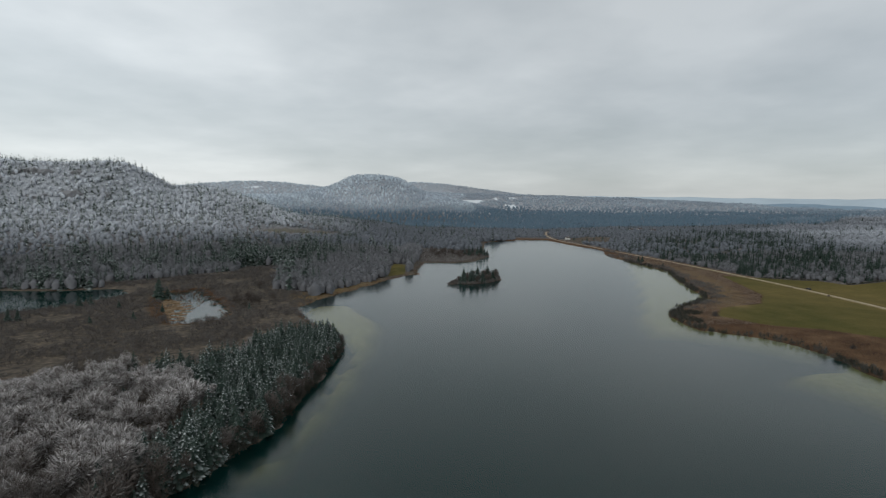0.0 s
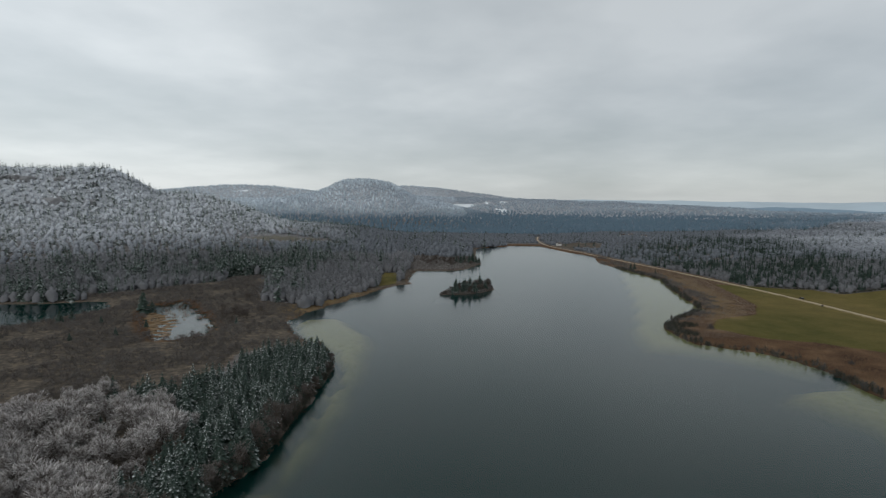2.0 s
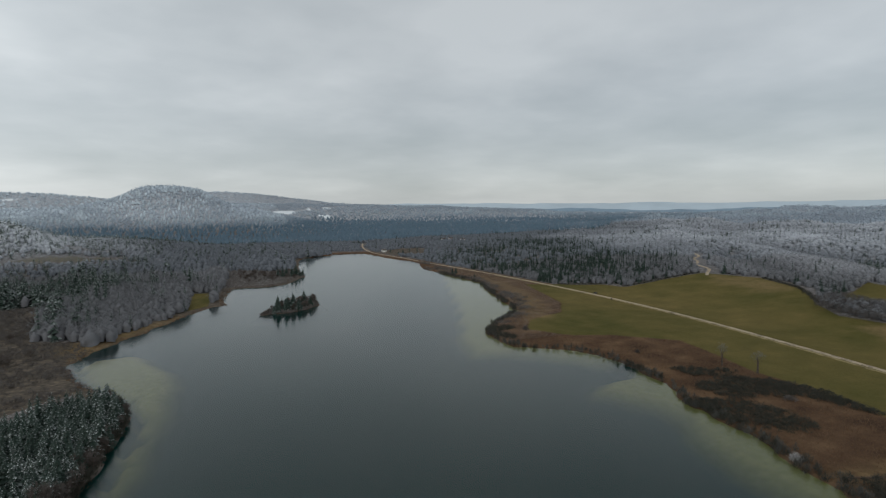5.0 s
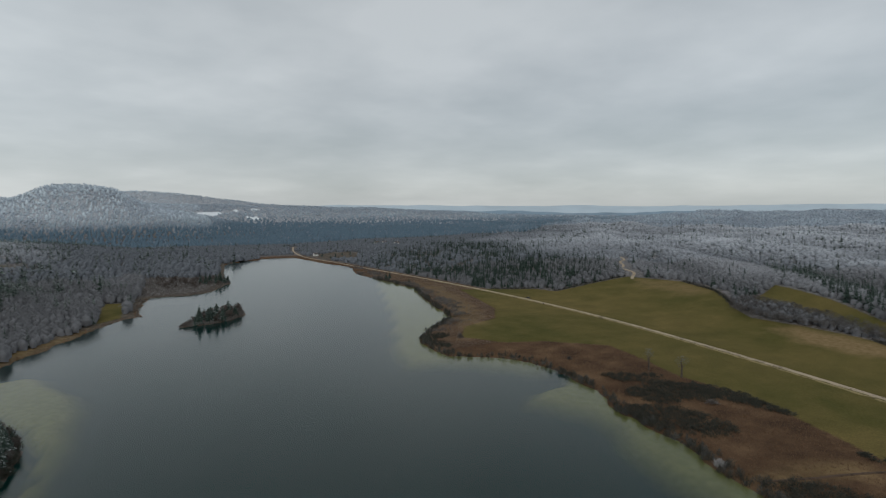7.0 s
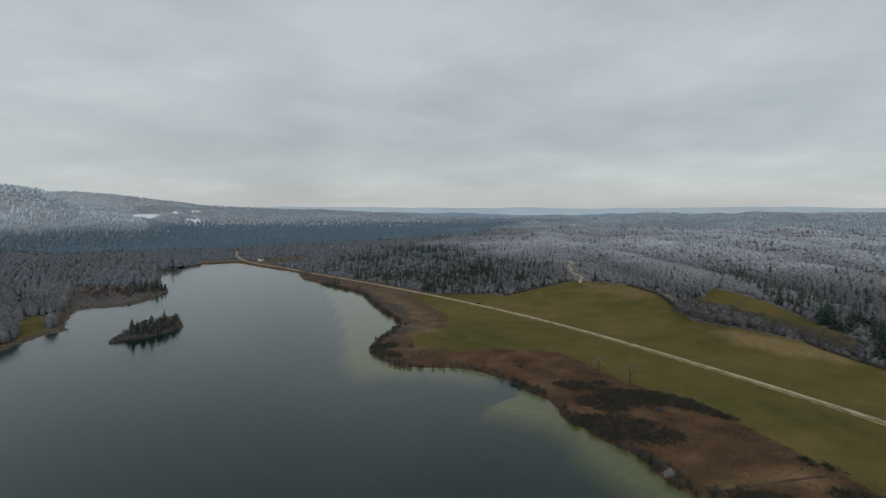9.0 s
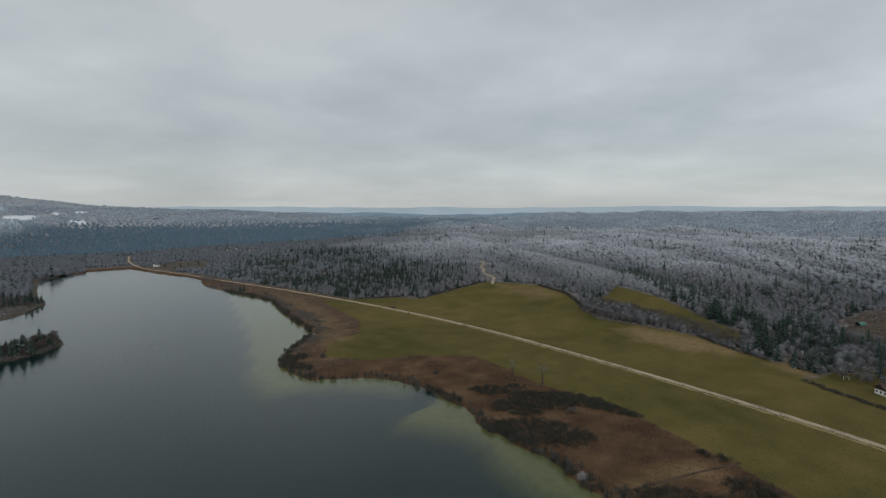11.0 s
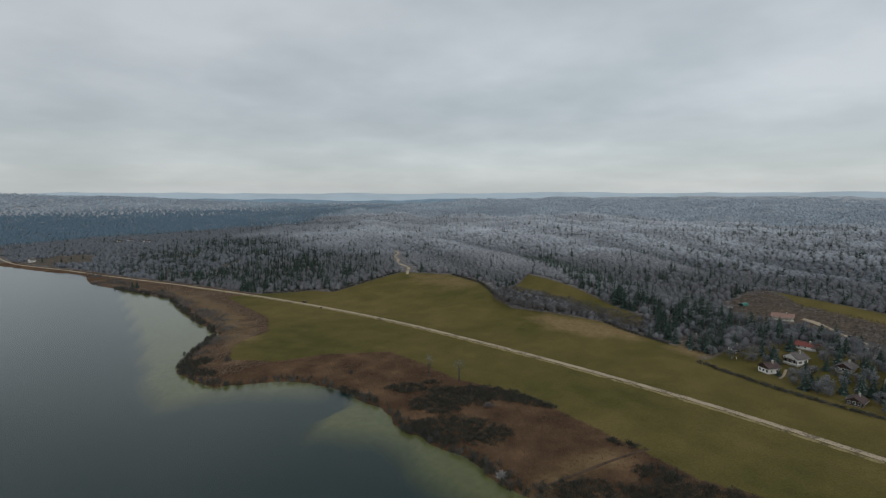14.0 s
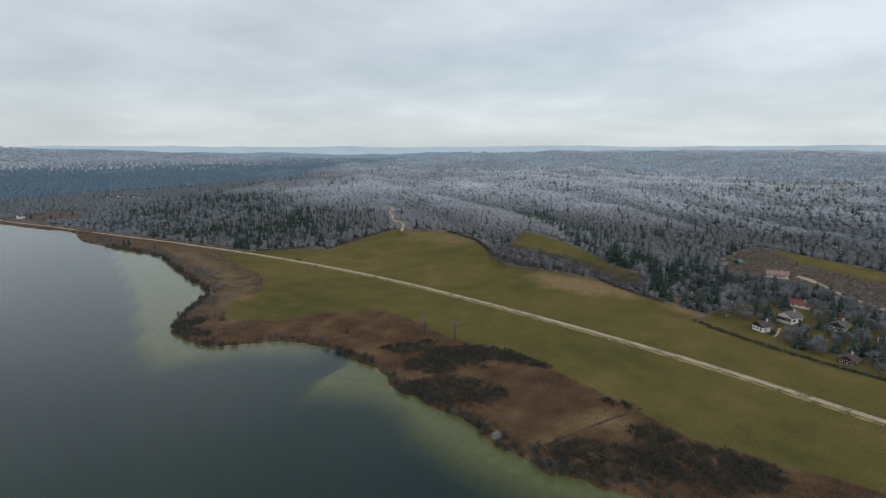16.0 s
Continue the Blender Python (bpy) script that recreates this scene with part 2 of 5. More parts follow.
# ---------------------------------------------------------------- the plan of the land, in metres
LEFT_SHORE = [(-150, -330), (-110, -120), (-82, 20), (-66, 110), (-57, 137), (-51, 152), (-49, 172), (-47, 200),
              (-46, 225), (-46, 250), (-55, 276), (-78, 308), (-92, 342), (-88, 364), (-78, 392), (-60, 434),
              (-48, 468), (-35, 496), (-23, 506), (-25, 550), (-20, 600), (-6, 608), (10, 602), (33, 618), (62, 685),
              (58, 731), (62, 800), (70, 905), (100, 943), (150, 982)]
RIGHT_SHORE = [(190, 985), (205, 905), (216, 850), (236, 800), (217, 714), (222, 660), (234, 552), (218, 499),
               (206, 445), (197, 395), (162, 362), (145, 341), (140, 315), (144, 294), (158, 285), (174, 273),
               (180, 250), (180, 225), (175, 200), (167, 186), (167, 168), (165, 148), (159, 132), (156, 112),
               (161, 88), (170, 40), (182, -60), (170, -330)]
ISLAND = [(2, 445), (14, 448), (30, 451), (44, 462), (55, 483), (53, 500), (40, 497), (22, 480), (9, 460)]
BACK_LAKE = [(-560, 470), (-400, 400), (-320, 388), (-281, 390), (-245, 404), (-226, 378), (-237, 354), (-246, 329),
             (-262, 312), (-330, 260), (-470, 230), (-600, 330)]
POND = [(-197, 388), (-186, 399), (-173, 380), (-158, 360), (-142, 338), (-134, 316), (-138, 299), (-148, 298), (-162, 318), (-176, 340), (-189, 366)]
MAT_BED = [(-188, 346), (-186, 366), (-172, 350), (-157, 328), (-150, 302), (-157, 296), (-174, 322)]
ROAD = [(236, 1230), (214, 1120), (206, 1040), (207, 985), (216, 930), (239, 830), (253, 713), (276, 594), (290, 492),
        (297, 409), (299, 316), (290, 212), (280, 138), (270, 84), (256, 33), (232, -70), (205, -230)]

SHELVES = [[(240, 700), (205, 579), (162, 430), (122, 321), (121, 299), (134, 292), (154, 281), (166, 266), (190, 240), (260, 400)],
           [(182, 232), (157, 227), (146, 218), (154, 208), (160, 194), (159, 177), (151, 160), (145, 141), (146, 120), (150, 60),
            (165, -60), (220, -60), (220, 150)],
           [(-110, 350), (-64, 362), (-38, 312), (-37, 280), (-37, 241), (-39, 200), (-43, 165), (-49, 140), (-80, 125), (-100, 210), (-100, 300)]]


def smooth(a, b, v):
    u = np.clip((np.asarray(v, float) - a) / (b - a), 0, 1)
    return u * u * (3 - 2 * u)


def rolled(x, y, size, seed=0.0):
    """Soft rolling noise, about -1 to 1."""
    a, b = x / size, y / size
    return (np.sin(a * 2.1 + b * 1.3 + seed) + np.sin(a * -1.2 + b * 2.3 + seed * 2.1 + 1.7)
            + np.sin(a * 3.7 - b * 2.9 + seed * 0.7 + 4.1) * 0.6 + np.sin(a * 5.3 + b * 4.7 + seed * 1.3) * 0.35) / 2.6


def away(x, y, line, closed=False):
    """The distance from a broken line; from a closed one it is negative inside."""
    x, y = np.asarray(x, float), np.asarray(y, float)
    best, inside = np.full(x.shape, 1e12), np.zeros(x.shape, bool)
    pts = list(line) + ([line[0]] if closed else [])
    for (ax, ay), (bx, by) in zip(pts[:-1], pts[1:]):
        ex, ey = bx - ax, by - ay
        u = np.clip(((x - ax) * ex + (y - ay) * ey) / (ex * ex + ey * ey), 0, 1)
        best = np.minimum(best, (x - ax - u * ex) ** 2 + (y - ay - u * ey) ** 2)
        if closed and ay != by:
            cross = (ay > y) != (by > y)
            inside ^= cross & (x < ax + (y - ay) * ex / ey)
    best = np.sqrt(best)
    return np.where(inside, -best, best)


def shore(x, y):
    """The distance from the nearest water's edge: positive on land."""
    wob = 1.6 * rolled(x, y, 9.0, 2.0) + 0.8 * rolled(x, y, 3.7, 5.0)
    lake = away(x, y, LEFT_SHORE + RIGHT_SHORE, True)
    lake = np.maximum(lake, -away(x, y, ISLAND, True))
    ponds = np.minimum(away(x, y, BACK_LAKE, True), away(x, y, POND, True) + 6 * rolled(x, y, 8.0, 1.0) + 7 * rolled(x, y, 3.2, 3.0) - 3)
    return np.minimum(lake, ponds) + wob


ROAD_Y, ROAD_X = np.array([p[1] for p in ROAD][::-1], float), np.array([p[0] for p in ROAD][::-1], float)


def bump(x, y, cx, cy, rx, ry, turn=0.0):
    """A round hill of height 1 that ends at its radii."""
    c, s = math.cos(radians(turn)), math.sin(radians(turn))
    u, v = ((x - cx) * c + (y - cy) * s) / rx, ((y - cy) * c - (x - cx) * s) / ry
    return 1 - smooth(0, 1, np.sqrt(u * u + v * v))


def land(x, y):
    """The height of the dry land over the lake, with no banks."""
    x, y = np.asarray(x, float), np.asarray(y, float)
    far = np.hypot(x, y)
    # the slope and the plateau to the east of the road
    v = x - np.interp(y, ROAD_Y, ROAD_X) - 8
    steep = 0.35 + 0.65 * smooth(110, 300, y)
    up = 17 * smooth(0, 150, v) * steep + 24 * smooth(120, 720, v) + 8 * smooth(600, 1600, v)
    up = up * (1 - 0.55 * smooth(700, 1250, y - 0.35 * np.maximum(x, 0)))
    up = up * (1 + (0.22 * rolled(x, y, 190.0, 3.0) + 0.15 * rolled(x, y, 70.0, 8.0)) * smooth(130, 600, v))
    # the mesa and its foot to the west
    mesa = away(x, y, [(-1500, 250), (-900, 520), (-505, 752)])
    west = 102 * (0.55 * (1 - smooth(60, 370, mesa)) + 0.45 * (1 - smooth(45, 130, mesa)))
    west += 6 * bump(x, y, -340, 870, 200, 300, 20)
    west += 22 * bump(x, y, -190, 960, 330, 380) + 16 * bump(x, y, -362, 850, 130, 180)
    west += 10 * smooth(0, 200, -x - 40 + 0.0 * y) * smooth(540, 800, y)
    # the round hill in the middle and the far heights
    knob = np.maximum(bump(x, y, -250, 1900, 620, 560), 0)
    west += 88 * knob + 31 * np.minimum(1, 1.7 * bump(x, y, -236, 1890, 190, 270))
    west += 75 * bump(x, y, -1150, 3350, 950, 700) + 60 * smooth(1500, 3000, y) * smooth(700, -200, x)
    ridge = 98 * bump(x, y, -150, 4150, 1250, 750) + 50 * bump(x, y, 900, 3950, 1500, 650)
    plain = 16 * smooth(1150, 2400, far) + 16 * smooth(2600, 4200, far)
    rough = rolled(x, y, 60.0, 7.0) * 1.6 + rolled(x, y, 21.0, 9.0) * 0.4
    hills = np.maximum(up, 0) + west + ridge + plain
    # the long frosted ridge beyond the lake's end, falling away to the east
    beyond = away(x, y, [(-160, 2760), (460, 2700), (900, 2560), (1250, 2420), (1480, 2330)])
    crest = np.interp(x, [-200, 250, 900, 1300, 1600], [104, 100, 84, 66, 40]) + 5 * rolled(x, y, 230.0, 4.0) + 3 * rolled(x, y, 90.0, 1.0)
    hills = np.maximum(hills, crest * (1 - smooth(40, 760 + 90 * rolled(x, y, 160.0, 6.0), beyond)))
    # swells that run along the slope above the meadow
    u = 0.9 * x - 0.42 * y + 9 * rolled(x, y, 150.0, 5.0) + 34 * rolled(x, y, 260.0, 1.0) * smooth(340, 520, 0.9 * x - 0.42 * y)
    hills = hills + (5.0 - 2.0 * smooth(380, 520, u)) * np.cos((u - 312) * 2 * math.pi / 118) * smooth(240, 290, u) * smooth(1500, 900, u) * smooth(900, 500, y) * smooth(-60, 120, y)
    return hills + rough * smooth(4, 40, hills)


def marl_at(x, y):
    """1 on the pale marl shelves under shallow water, 0 on the dark bed."""
    shelf = np.minimum.reduce([away(x, y, s, True) for s in SHELVES])
    # Near the west bank the bed stays dark, painting in the trees' reflection.
    off_bank = np.where(np.asarray(x) < 0, smooth(2, 8, -shore(x, y)) * (0.85 + 0.15 * smooth(200, 280, y)), 1.0)
    return (1 - smooth(-6, 7, shelf + 1.6 * rolled(x, y, 14.0, 4.0))) * off_bank


def height(x, y):
    d = shore(x, y)
    dry = 0.15 + 0.9 * smooth(0, 10, d) + 0.9 * smooth(8, 45, d) + land(x, y) * smooth(5, 60, d)
    deep = 6.0 - 5.1 * marl_at(x, y)
    wet = -deep * smooth(0, 4, -d)
    return np.where(d > 0, dry * smooth(0, 2.5, d), wet)


# ---------------------------------------------------------------- meshes from arrays
def mesh_of(name, verts, tris, mats=(), slots=None, **attributes):
    """A mesh of triangles; each attribute is one float for every vertex."""
    me = bpy.data.meshes.new(name)
    verts, tris = np.asarray(verts, np.float32), np.asarray(tris, np.int32)
    me.vertices.add(len(verts))
    me.vertices.foreach_set("co", verts.ravel())
    me.loops.add(3 * len(tris))
    me.loops.foreach_set("vertex_index", tris.ravel())
    me.polygons.add(len(tris))
    me.polygons.foreach_set("loop_start", np.arange(0, 3 * len(tris), 3, dtype=np.int32))
    for key, value in attributes.items():
        me.attributes.new(key, "FLOAT", "POINT").data.foreach_set("value", np.asarray(value, np.float32))
    for m in mats:
        me.materials.append(m)
    if slots is not None:
        me.polygons.foreach_set("material_index", np.asarray(slots, np.int32))
    me.update(calc_edges=True)
    return me


def part(name, data, mat, parent, label=""):
    """Links a bmesh or a mesh as one mesh object under a thing or a part."""
    if isinstance(data, bmesh.types.BMesh):
        me = bpy.data.meshes.new(name)
        data.to_mesh(me)
        data.free()
        data = me
    if mat and not data.materials:
        data.materials.append(mat)
    ob = new(name, data)
    ob.parent = parent
    return tagged(ob, label)


def line_points(line, step):
    """Points along a rounded line at even steps."""
    p = np.array(line, float)
    for _ in range(3):
        q = np.empty((2 * len(p), 2))
        q[0], q[-1] = p[0], p[-1]
        q[1:-1:2], q[2:-1:2] = 0.75 * p[:-1] + 0.25 * p[1:], 0.25 * p[:-1] + 0.75 * p[1:]
        p = q
    s = np.r_[0, np.cumsum(np.hypot(*np.diff(p, axis=0).T))]
    at = np.arange(0, s[-1], step)
    return np.stack([np.interp(at, s, p[:, 0]), np.interp(at, s, p[:, 1])], 1)


# ---------------------------------------------------------------- the ground: one sheet to the horizon
def lines(dense, fine, low, high):
    """Grid lines, close together in the dense stretch and wider apart away from it."""
    out = list(np.arange(dense[0], dense[1], fine))
    step = fine
    while out[-1] < high:
        step = min(step * 1.07, 90)
        out.append(out[-1] + step)
    step, first = fine, out[0]
    while first > low:
        step = min(step * 1.07, 90)
        first -= step
        out.insert(0, first)
    return np.array(out)


def build_ground():
    gx, gy = lines((-205, 430), 3.0, -2600, 5000), lines((60, 560), 3.2, -1500, 5000)
    x, y = [a.ravel() for a in np.meshgrid(gx, gy)]
    z = height(x, y)
    d = shore(x, y)
    grass = np.zeros(x.shape)
    for patch in GRASS:
        grass = np.maximum(grass, smooth(3, -3, away(x, y, patch, True)) * (0.45 if patch is KNOLL_FIELD else 1.0))
    v = x - np.interp(y, ROAD_Y, ROAD_X)
    reed = smooth(3, -3, away(x, y, MARSH, True))
    fen = smooth(3, -3, away(x, y, MARSH, True)) * smooth(7, 16, away(x, y, POND, True))
    fen = np.maximum(fen, smooth(7, 1, away(x, y, HEADLAND, True)))
    reed = np.maximum(reed, ((x > 130) & (v < 6) & (y < 1020)) * 1.0)
    reed = np.maximum(reed, smooth(13, 6, d) * (y > 270) * (x > 70))
    fen = np.maximum(fen, smooth(4, -4, away(x, y, FAR_SCRUB, True)))
    fen = np.maximum(fen, smooth(15, 7, d) * (y > 270) * (x <= 70) * (x > -140))
    fen = np.maximum(fen, smooth(20, 8, d) * (x < -140) * smooth(7, 16, away(x, y, POND, True)))
    fen = np.maximum(fen, 0.5 * smooth(3, -3, away(x, y, SCRUB_EAST, True)))
    reed = np.maximum(reed, 0.55 * smooth(3, -3, away(x, y, SCRUB_EAST, True)))
    dry = np.zeros(x.shape)
    for weight, patch in zip((0.95, 0.95, 0.8, 0.9, 0.5, 0.6), DRY):
        dry = np.maximum(dry, weight * smooth(12, -14, away(x, y, patch, True)))
    snow = np.zeros(x.shape)
    for patch in SNOW:
        snow = np.maximum(snow, smooth(12, -12, away(x, y, patch, True)))
    rime = np.maximum(np.where(x < 0, 0.9 * smooth(14, 60, z), 0.8 * smooth(12, 40, z)), 0.8 * smooth(1200, 2400, np.hypot(x, y)) * smooth(34, 56, z))
    nx, ny = len(gx), len(gy)
    i = (np.arange(ny - 1)[:, None] * nx + np.arange(nx - 1)).ravel()
    tris = np.concatenate([np.stack([i, i + 1, i + nx + 1], 1), np.stack([i, i + nx + 1, i + nx], 1)])
    me = mesh_of("ground", np.stack([x, y, z], 1), tris, [GROUND], grass=grass, reed=reed, dry=dry, snow=snow, rime=rime, fen=fen, marl=marl_at(x, y))
    me.polygons.foreach_set("use_smooth", np.ones(len(tris), bool))
    tagged(new("ground", me), "rolling winter ground of meadow, brown marsh and lake bed", "ground", kind="structure")


def build_water():
    bm = bmesh.new()
    a = [bm.verts.new(p) for p in ((-640, -420, 0), (330, -420, 0), (330, 1060, 0), (-640, 1060, 0))]
    bm.faces.new(a)
    me = bpy.data.meshes.new("water")
    bm.to_mesh(me)
    bm.free()
    me.materials.append(WATER)
    tagged(new("water", me), "calm grey-green lake reflecting the overcast sky", "lake", kind="structure")


def ribbon(name, line, width, lift, mat, label, category="road", wobble=0.3):
    """A road or track that lies on the ground, with a cambered middle and ragged edges."""
    p = line_points(line, 2.5)
    d = np.gradient(p, axis=0)
    n = np.stack([-d[:, 1], d[:, 0]], 1) / np.hypot(*d.T)[:, None]
    across = np.array([-0.5, -0.42, 0.0, 0.42, 0.5])
    rag = 1 + wobble * np.stack([rolled(p[:, 0], p[:, 1], 3.1, k) for k in range(5)], 1) * np.array([1, 0.6, 0, 0.6, 1])
    xy = p[:, None] + n[:, None] * (across[None, :] * rag * width)[..., None]
    z = np.maximum(height(xy[..., 0], xy[..., 1]), height(p[:, 0], p[:, 1])[:, None]) + np.array([-0.25, lift, lift + 0.05, lift, -0.25])
    verts = np.concatenate([xy, z[..., None]], -1).reshape(-1, 3)
    i = (np.arange(len(p) - 1)[:, None] * 5 + np.arange(4)).ravel()
    tris = np.concatenate([np.stack([i, i + 5, i + 6], 1), np.stack([i, i + 6, i + 1], 1)])
    tagged(new(name, mesh_of(name, verts, tris, [mat])), label, category, kind="structure")


MEADOW = [(268, 512), (244, 405), (222, 369), (187, 354), (170, 328), (186, 303), (210, 294), (240, 267), (234, 232),
          (227, 205), (230, 177), (225, 150), (215, 121), (209, 104), (201, 82), (203, 55), (205, 33), (205, -150),
          (290, -150), (299, 33), (306, 61), (315, 85), (331, 114), (352, 124), (357, 138), (366, 171), (376, 191),
          (373, 216), (368, 262), (383, 288), (414, 320), (430, 373), (419, 428), (377, 438), (339, 444), (332, 470), (300, 500)]
POCKET = [(409, 290), (458, 302), (437, 247), (408, 195), (398, 171), (380, 166), (398, 225), (402, 283)]
LAWN = [(333, 116), (317, 87), (308, 62), (300, 30), (345, 22), (372, 45), (384, 72), (362, 110)]
EAST_FIELD = [(572, 135), (554, 120), (502, 91), (472, 34), (450, -30), (485, -30), (497, 34), (532, 95)]
WEDGE = [(-50, 485), (-36, 503), (-38, 575), (-54, 575)]
KNOLL_FIELD = [(-255, 682), (-215, 752), (-160, 792), (-150, 778), (-205, 715)]
GRASS = [MEADOW, POCKET, LAWN, EAST_FIELD, WEDGE, KNOLL_FIELD]
MARSH = [(-700, 150), (-330, 250), (-262, 305), (-236, 352), (-222, 378), (-240, 408), (-300, 408), (-242, 440),
         (-217, 472), (-190, 505), (-198, 530), (-160, 545), (-150, 490), (-128, 400), (-105, 395), (-84, 370),
         (-84, 342), (-66, 300), (-95, 262), (-92, 218), (-115, 200), (-160, 198), (-180, 170), (-260, 140), (-700, 60)]
HEADLAND = [(-76, 80), (-62, 125), (-54, 150), (-51, 175), (-50, 210), (-49, 248), (-58, 268), (-84, 246), (-84, 214),
            (-96, 198), (-115, 196), (-128, 186), (-152, 168), (-200, 130), (-200, 70), (-96, 50)]
SCRUB_EAST = [(390, 110), (440, 60), (410, 20), (470, 20), (500, 85), (540, 118), (500, 140), (440, 125)]
FAR_SCRUB = [(215, 990), (232, 905), (272, 880), (296, 950), (262, 1010)]
DRY = [[(343, 212), (354, 242), (370, 232), (374, 190), (364, 156), (350, 158), (342, 185)], [(336, 118), (348, 140), (372, 136), (356, 112)], [(164, 126), (190, 122), (202, 112), (190, 110), (168, 118)],
       [(-110, 372), (-102, 394), (-78, 428), (-56, 462), (-50, 462), (-70, 415), (-84, 380), (-90, 352)],
       [(390, 330), (420, 320), (432, 370), (418, 420), (395, 400)],
       [(182, 352), (206, 352), (222, 385), (240, 440), (258, 520), (256, 590), (246, 590), (236, 520), (222, 470), (208, 425), (196, 388)]]
SNOW = [[(80, 2385), (150, 2370), (255, 2462), (245, 2500), (150, 2418), (88, 2424)], [(262, 2290), (312, 2290), (312, 2318), (262, 2318)], [(-1110, 3020), (-1050, 3010), (-1045, 3060), (-1100, 3070)],
        [(300, 2500), (420, 2560), (420, 2530), (300, 2470)]]
MARSH_TRACK = [(163, 122), (178, 116), (195, 110), (212, 103)]
WOOD_TRACK = [(413, 417), (420, 424), (436, 436), (442, 447), (450, 470), (478, 492), (496, 520), (520, 532), (535, 560)]
HAMLET_LANE = [(476, 84), (470, 74), (453, 62), (430, 50), (408, 36), (380, 5), (350, -60)]
LAWN_DRIVE = [(346, 77), (338, 77), (329, 78)]

build_ground()
build_water()
ribbon("road", ROAD, 3.9, 0.10, GRAVEL, "pale gravel lakeside road crossing the meadow", wobble=0.22)
ribbon("road_verge", [(x - 3.6, y) for x, y in ROAD[7:]], 2.6, 0.04, VERGE, "ragged strip of pale dry grass and stones along the road", "verge", 0.9)
ribbon("marsh_track", MARSH_TRACK, 1.5, 0.05, EARTH, "faint rutted earth track across the brown marsh", "track")
ribbon("wood_track", WOOD_TRACK, 3.4, 0.10, GRAVEL, "pale gravel forest track climbing through bare woods", "track")
ribbon("hamlet_lane", HAMLET_LANE, 4.2, 0.10, GRAVEL, "pale lane leading to the long house", "road")
ribbon("field_track", [(452, 62), (441, 66), (431, 65), (424, 60)], 1.8, 0.08, GRAVEL, "short pale track branching off the lane", "track")
ribbon("drive", LAWN_DRIVE, 1.5, 0.10, GRAVEL, "pale drive across a lawn", "drive")


def far_ridge(name, radius, first, last, rise, wave, seed, mat, label):
    """A long hill at the edge of the land: a rounded slope between two bearings (degrees east of north)."""
    a = np.radians(np.arange(first, last, 0.35))
    top = rise + wave * (rolled(np.degrees(a), 0 * a, 7.0, seed) + 0.4 * rolled(np.degrees(a), 0 * a, 1.7, seed)) * smooth(first - 6, first + 8, np.degrees(a))
    verts, n = [], 7
    for k, al in enumerate(a):
        for q in range(n):
            u = q / (n - 1)
            r = radius + 420 * (u - 0.5)
            verts.append((math.sin(al) * r, math.cos(al) * r, 15 + (top[k] - 15) * math.sin(math.pi * min(1.0, u * 0.62 + 0.0) * 0.8) / math.sin(math.pi * 0.62 * 0.8)))
    i = (np.arange(len(a) - 1)[:, None] * n + np.arange(n - 1)).ravel()
    tris = np.concatenate([np.stack([i, i + n, i + n + 1], 1), np.stack([i, i + n + 1, i + 1], 1)])
    me = mesh_of(name, verts, tris, [mat])
    me.polygons.foreach_set("use_smooth", np.ones(len(tris), bool))
    tagged(new(name, me), label, "backdrop", kind="structure")


far_ridge("backdrop", 4600, -4, 118, 122, 9, 2.0, HAZE_FAR, "hills along the horizon in painted pale blue haze")
far_ridge("backdrop_forest", 3700, 12, 74, 74, 12, 5.0, HAZE_NEAR, "forested ridge in the distance in painted blue haze")


# ---------------------------------------------------------------- plants
rng = np.random.default_rng(4)


class Shape:
    """Vertices, triangles and a frost weight for each vertex, gathered piece by piece."""

    def __init__(self):
        self.v, self.f, self.w, self.count = [], [], [], 0

    def add(self, verts, tris, weight):
        verts = np.asarray(verts, float).reshape(-1, 3)
        self.v.append(verts)
        self.f.append(np.asarray(tris, int).reshape(-1, 3) + self.count)
        self.w.append(np.broadcast_to(np.asarray(weight, float), len(verts)))
        self.count += len(verts)

    def done(self):
        return np.concatenate(self.v), np.concatenate(self.f), np.concatenate(self.w)


def tube(shape, a, b, ra, rb, sides=5, weight=0.0):
    """A tapered limb from a to b."""
    a, b = np.array(a, float), np.array(b, float)
    axis = (b - a) / np.linalg.norm(b - a)
    u = np.cross(axis, (0.3, 0.9, 0.2))
    u /= np.linalg.norm(u)
    w = np.cross(axis, u)
    ang = np.arange(sides) * 2 * math.pi / sides
    ring = np.cos(ang)[:, None] * u + np.sin(ang)[:, None] * w
    k, n = np.arange(sides), (np.arange(sides) + 1) % sides
    tris = np.concatenate([np.stack([k, n, n + sides], 1), np.stack([k, n + sides, k + sides], 1)])
    shape.add(np.concatenate([a + ring * ra, b + ring * rb]), tris, weight)


